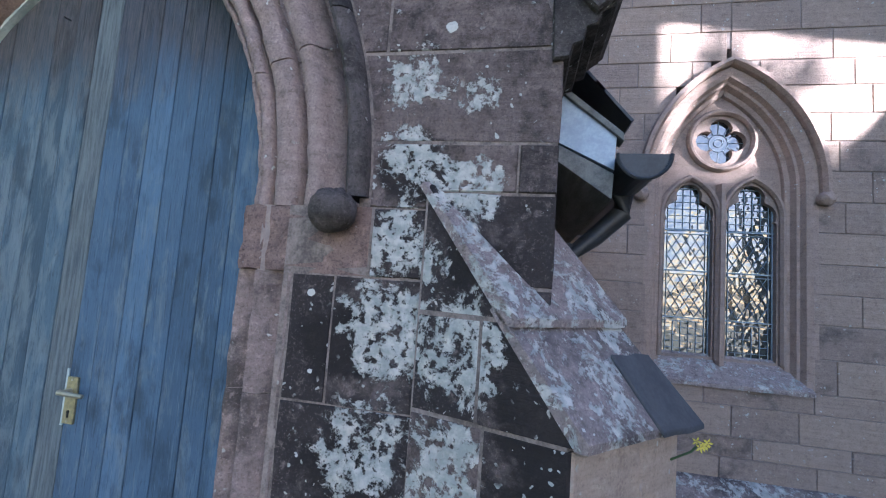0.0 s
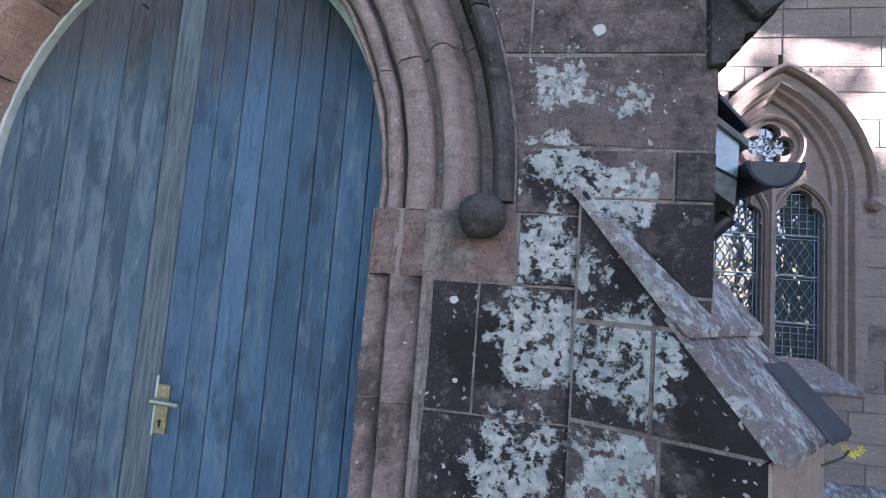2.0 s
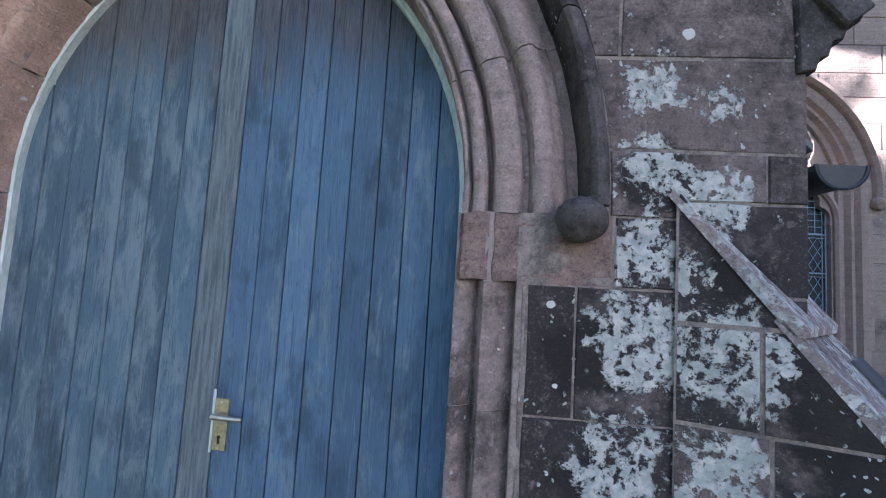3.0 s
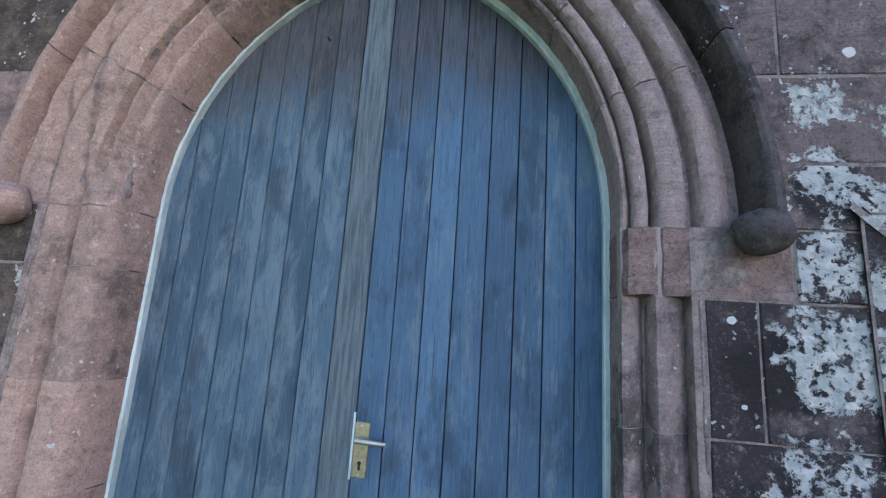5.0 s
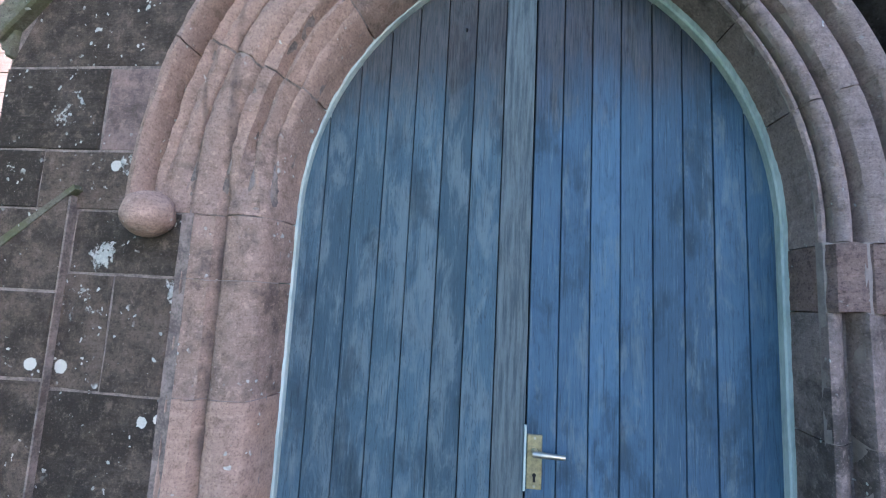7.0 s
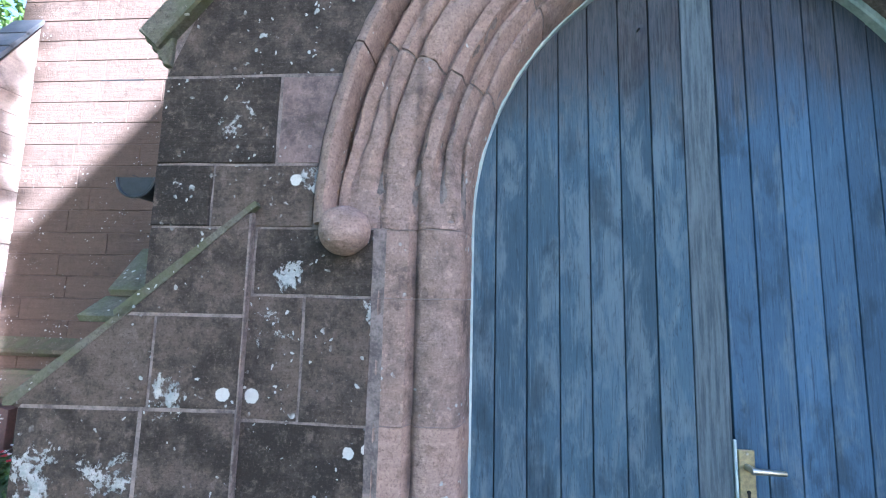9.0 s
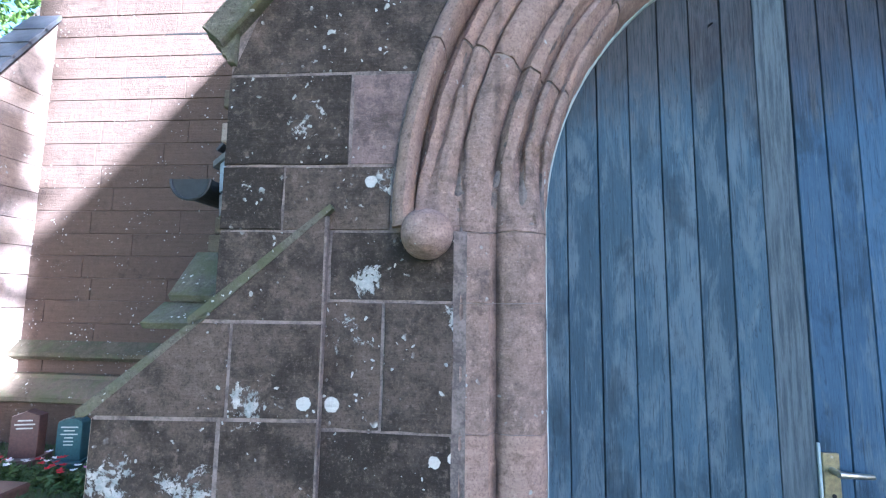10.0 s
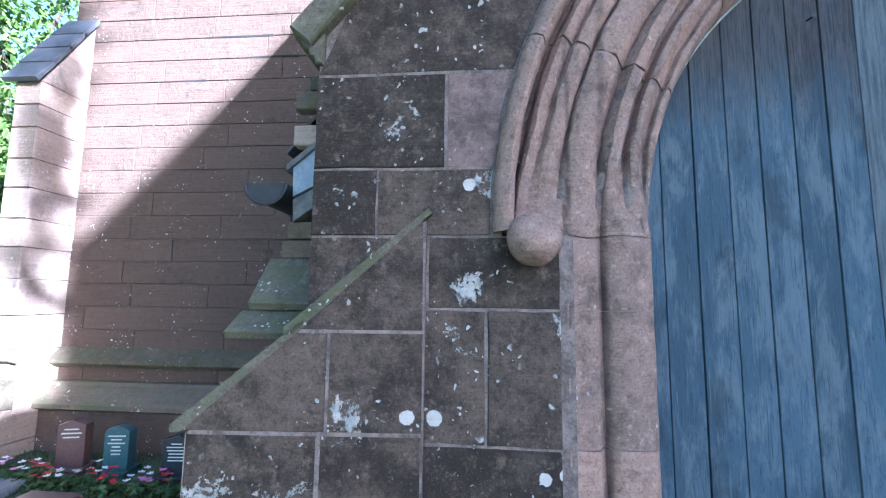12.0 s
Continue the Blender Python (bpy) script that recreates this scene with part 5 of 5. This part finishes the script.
def flower_plant(x, y, petal, label, seed, n=5, tall=0.12):
    """A bedding plant: a mound of leaves with open flower heads."""
    rnd = random.Random(seed)
    ob = empty("bedding_plant", label, "flowers", group="flowers on the graves")
    zb = ground_z(x, y)
    bm = bmesh.new()
    for i in range(150):
        a, r = rnd.uniform(0, 6.28), 0.1 * math.sqrt(rnd.random())
        leaf_quad(bm, Vector((x + r * math.cos(a), y + r * math.sin(a), zb + rnd.uniform(0.0, tall) * (1 - r / 0.14))), rnd.uniform(0.012, 0.024), rnd)
    part("foliage", bm, LEAF_LOW, ob)
    for i in range(n):
        a, r = rnd.uniform(0, 6.28), 0.075 * math.sqrt(rnd.random())
        c = Vector((x + r * math.cos(a), y + r * math.sin(a) - 0.01, zb + tall * rnd.uniform(0.75, 1.15)))
        bm = bmesh.new()
        for k in range(6):
            b = k * math.pi / 3
            o = Vector((math.cos(b), math.sin(b) * 0.8, 0.35 + rnd.uniform(-0.2, 0.2)))
            s = 0.019
            vs = [bm.verts.new(c + v) for v in (Vector((0, 0, 0)), o.cross(Vector((0, 0, 1))) * s * 0.5 + o * s * 0.7, o * s * 1.25, -o.cross(Vector((0, 0, 1))) * s * 0.5 + o * s * 0.7)]
            bm.faces.new(vs)
        part("flower", bm, petal, ob)


fl = random.Random(3)
for i in range(13):
    x = -4.3 + i * 0.105
    pet, lab = [(PETAL_WHITE, "low bedding plant with white flowers"), (PETAL_RED, "low bedding plant with red flowers"), (PETAL_PINK, "low bedding plant with pink flowers")][[0, 0, 2, 0, 1, 1, 0, 0, 1, 1, 0, 2, 1][i]]
    flower_plant(x, 1.14 - 0.012 * i + fl.uniform(-0.05, 0.03), pet, lab, i)
for x, y, z in ((2.315, 0.125, 1.19), (2.315, 0.125, 1.02)):
    rnd = random.Random(int(z * 100))
    ob = empty("wild_flower", "yellow flowering weed rooted in the buttress", "flowers", group="yellow weeds")
    bm = bmesh.new()
    tube(bm, [(x - 0.07, y + 0.0, z - 0.05), (x - 0.02, y - 0.005, z - 0.02), (x, y, z)], 0.003, 6)
    part("stem", bm, LEAF_LOW, ob)
    for k in range(5):
        bm = bmesh.new()
        c = Vector((x + rnd.uniform(-0.02, 0.02), y + rnd.uniform(-0.02, 0.02), z + rnd.uniform(-0.02, 0.02)))
        hub = bm.verts.new(c)
        for j in range(5):
            a = j * 2 * math.pi / 5
            bm.faces.new([hub] + [bm.verts.new(c + Vector((r * math.cos(a + da), -0.004, r * math.sin(a + da)))) for r, da in ((0.008, -0.4), (0.014, 0.0), (0.008, 0.4))])
        part("flower", bm, PETAL_YELLOW, ob)

# turf and low leaves between the graves
bm = bmesh.new()
rnd = random.Random(8)
for i in range(9000):
    x, y = rnd.uniform(-5.6, -2.45), rnd.uniform(0.1, 1.58)
    z = ground_z(x, y)
    if z < 0.2:
        continue
    h = rnd.uniform(0.015, 0.05)
    a = rnd.uniform(0, 6.28)
    dx, dy = math.cos(a) * 0.004, math.sin(a) * 0.004
    lean = Vector((rnd.uniform(-0.02, 0.02), rnd.uniform(-0.02, 0.02), h))
    p = Vector((x, y, z - 0.004))
    bm.faces.new([bm.verts.new(p + Vector((-dx, -dy, 0))), bm.verts.new(p + Vector((dx, dy, 0))), bm.verts.new(p + lean)])
tagged(part("grass", bm, LEAF_LOW), "short green churchyard grass", "grass", kind="stuff")


# ---- trees ----
def tree(x, y, height, spread, label, seed, leaves=9000, low=0.35, size=0.09):
    rnd = random.Random(seed)
    ob = empty("tree", label, "tree", group="churchyard trees")
    bm = bmesh.new()
    top = Vector((x, y, height * 0.7))
    tube(bm, [(x, y, -0.1), (x + 0.1, y, height * 0.25), (x - 0.05, y + 0.1, height * 0.5), top], [min(k, 0.09 * spread) for k in (0.3, 0.22, 0.15, 0.06)], 10)
    part("trunk", bm, BARK, ob, smooth=True)
    tips = []
    for i in range(26):
        a = rnd.uniform(0, 6.28)
        z0 = height * rnd.uniform(low * 0.8, 0.68)
        r = spread * rnd.uniform(0.45, 1.0) * (1.1 - 0.5 * abs(z0 / height - 0.45))
        s = Vector((x, y, z0))
        e = s + Vector((math.cos(a) * r, math.sin(a) * r, rnd.uniform(-0.05, 0.3) * height))
        m1 = s.lerp(e, 0.5) + Vector((0, 0, -0.04 * height * rnd.random()))
        bm = bmesh.new()
        tube(bm, [s, m1, e], [min(k, 0.03 * spread) for k in (0.07, 0.045, 0.012)], 6)
        part("limb", bm, BARK, ob, smooth=True)
        tips += [s.lerp(e, k) for k in (0.45, 0.65, 0.85, 1.0)]
    bm = bmesh.new()
    for i in range(leaves):
        c = tips[rnd.randrange(len(tips))]
        p = c + Vector((rnd.gauss(0, 0.3), rnd.gauss(0, 0.3), rnd.gauss(0, 0.24))) * spread * 0.3
        leaf_quad(bm, p, size * rnd.uniform(0.6, 1.3), rnd, 0.0)
    part("crown", bm, LEAF, ob)
    return ob


tree(-11.5, 6.5, 9.5, 3.4, "broad leafy churchyard tree in full green leaf", 5, 22000)
tree(-15.5, 4.0, 8.0, 3.0, "leafy green tree at the churchyard's edge", 6, 9000)

# unseen slender trees, added so that their leaves dapple the sun on the nave
tree(10.2, -8.95, 9.0, 0.3, "unseen slender tree, added to dapple the sun", 11, 800, 0.85, 0.08)
tree(12.4, -5.0, 7.2, 0.9, "unseen thin-crowned tree, added to weaken a sun patch", 12, 330, 0.85, 0.08)

# dense unseen trees on the graveyard side, added to cut the sky light
tree(-9.0, -3.2, 9.5, 3.6, "unseen dense tree, added to block sky light from the left", 21, 9000, 0.3, 0.17)
tree(-7.5, -9.5, 9.5, 3.6, "unseen dense tree, added to block sky light from the front left", 22, 8000, 0.3, 0.17)
tree(-13.0, -0.5, 9.0, 3.4, "unseen leafy tree, added to block sky light from the far left", 23, 7000, 0.3, 0.17)

# unseen block, added; its outline is cut to shape the shade on porch and nave
shade_block = empty("unseen_shade_block", "unseen block, added and cut to shape the shade on the porch", "building")
bm = bmesh.new()
for outline in ([(-8.4, -0.1), (-2.75, -0.1), (-2.75, 7.1), (-5.67, 7.1), (-7.12, 5.62), (-7.12, 4.55), (-8.4, 4.55)],
                [(-2.749, -0.1), (-1.001, -0.1), (-1.001, 4.31), (-1.385, 3.75), (-1.81, 3.88), (-2.749, 4.2)],
                [(-1.0, -0.1), (5.0, -0.1), (5.0, 7.1), (-1.0, 7.1)],
                [(-2.749, 5.45), (-1.001, 4.32), (-1.001, 7.1), (-2.749, 7.1)]):
    slab(bm, outline, lambda a, b, d: (d, a, b), 8.0, 9.0, 0.01)
part("wall", bm, BRICK, shade_block)
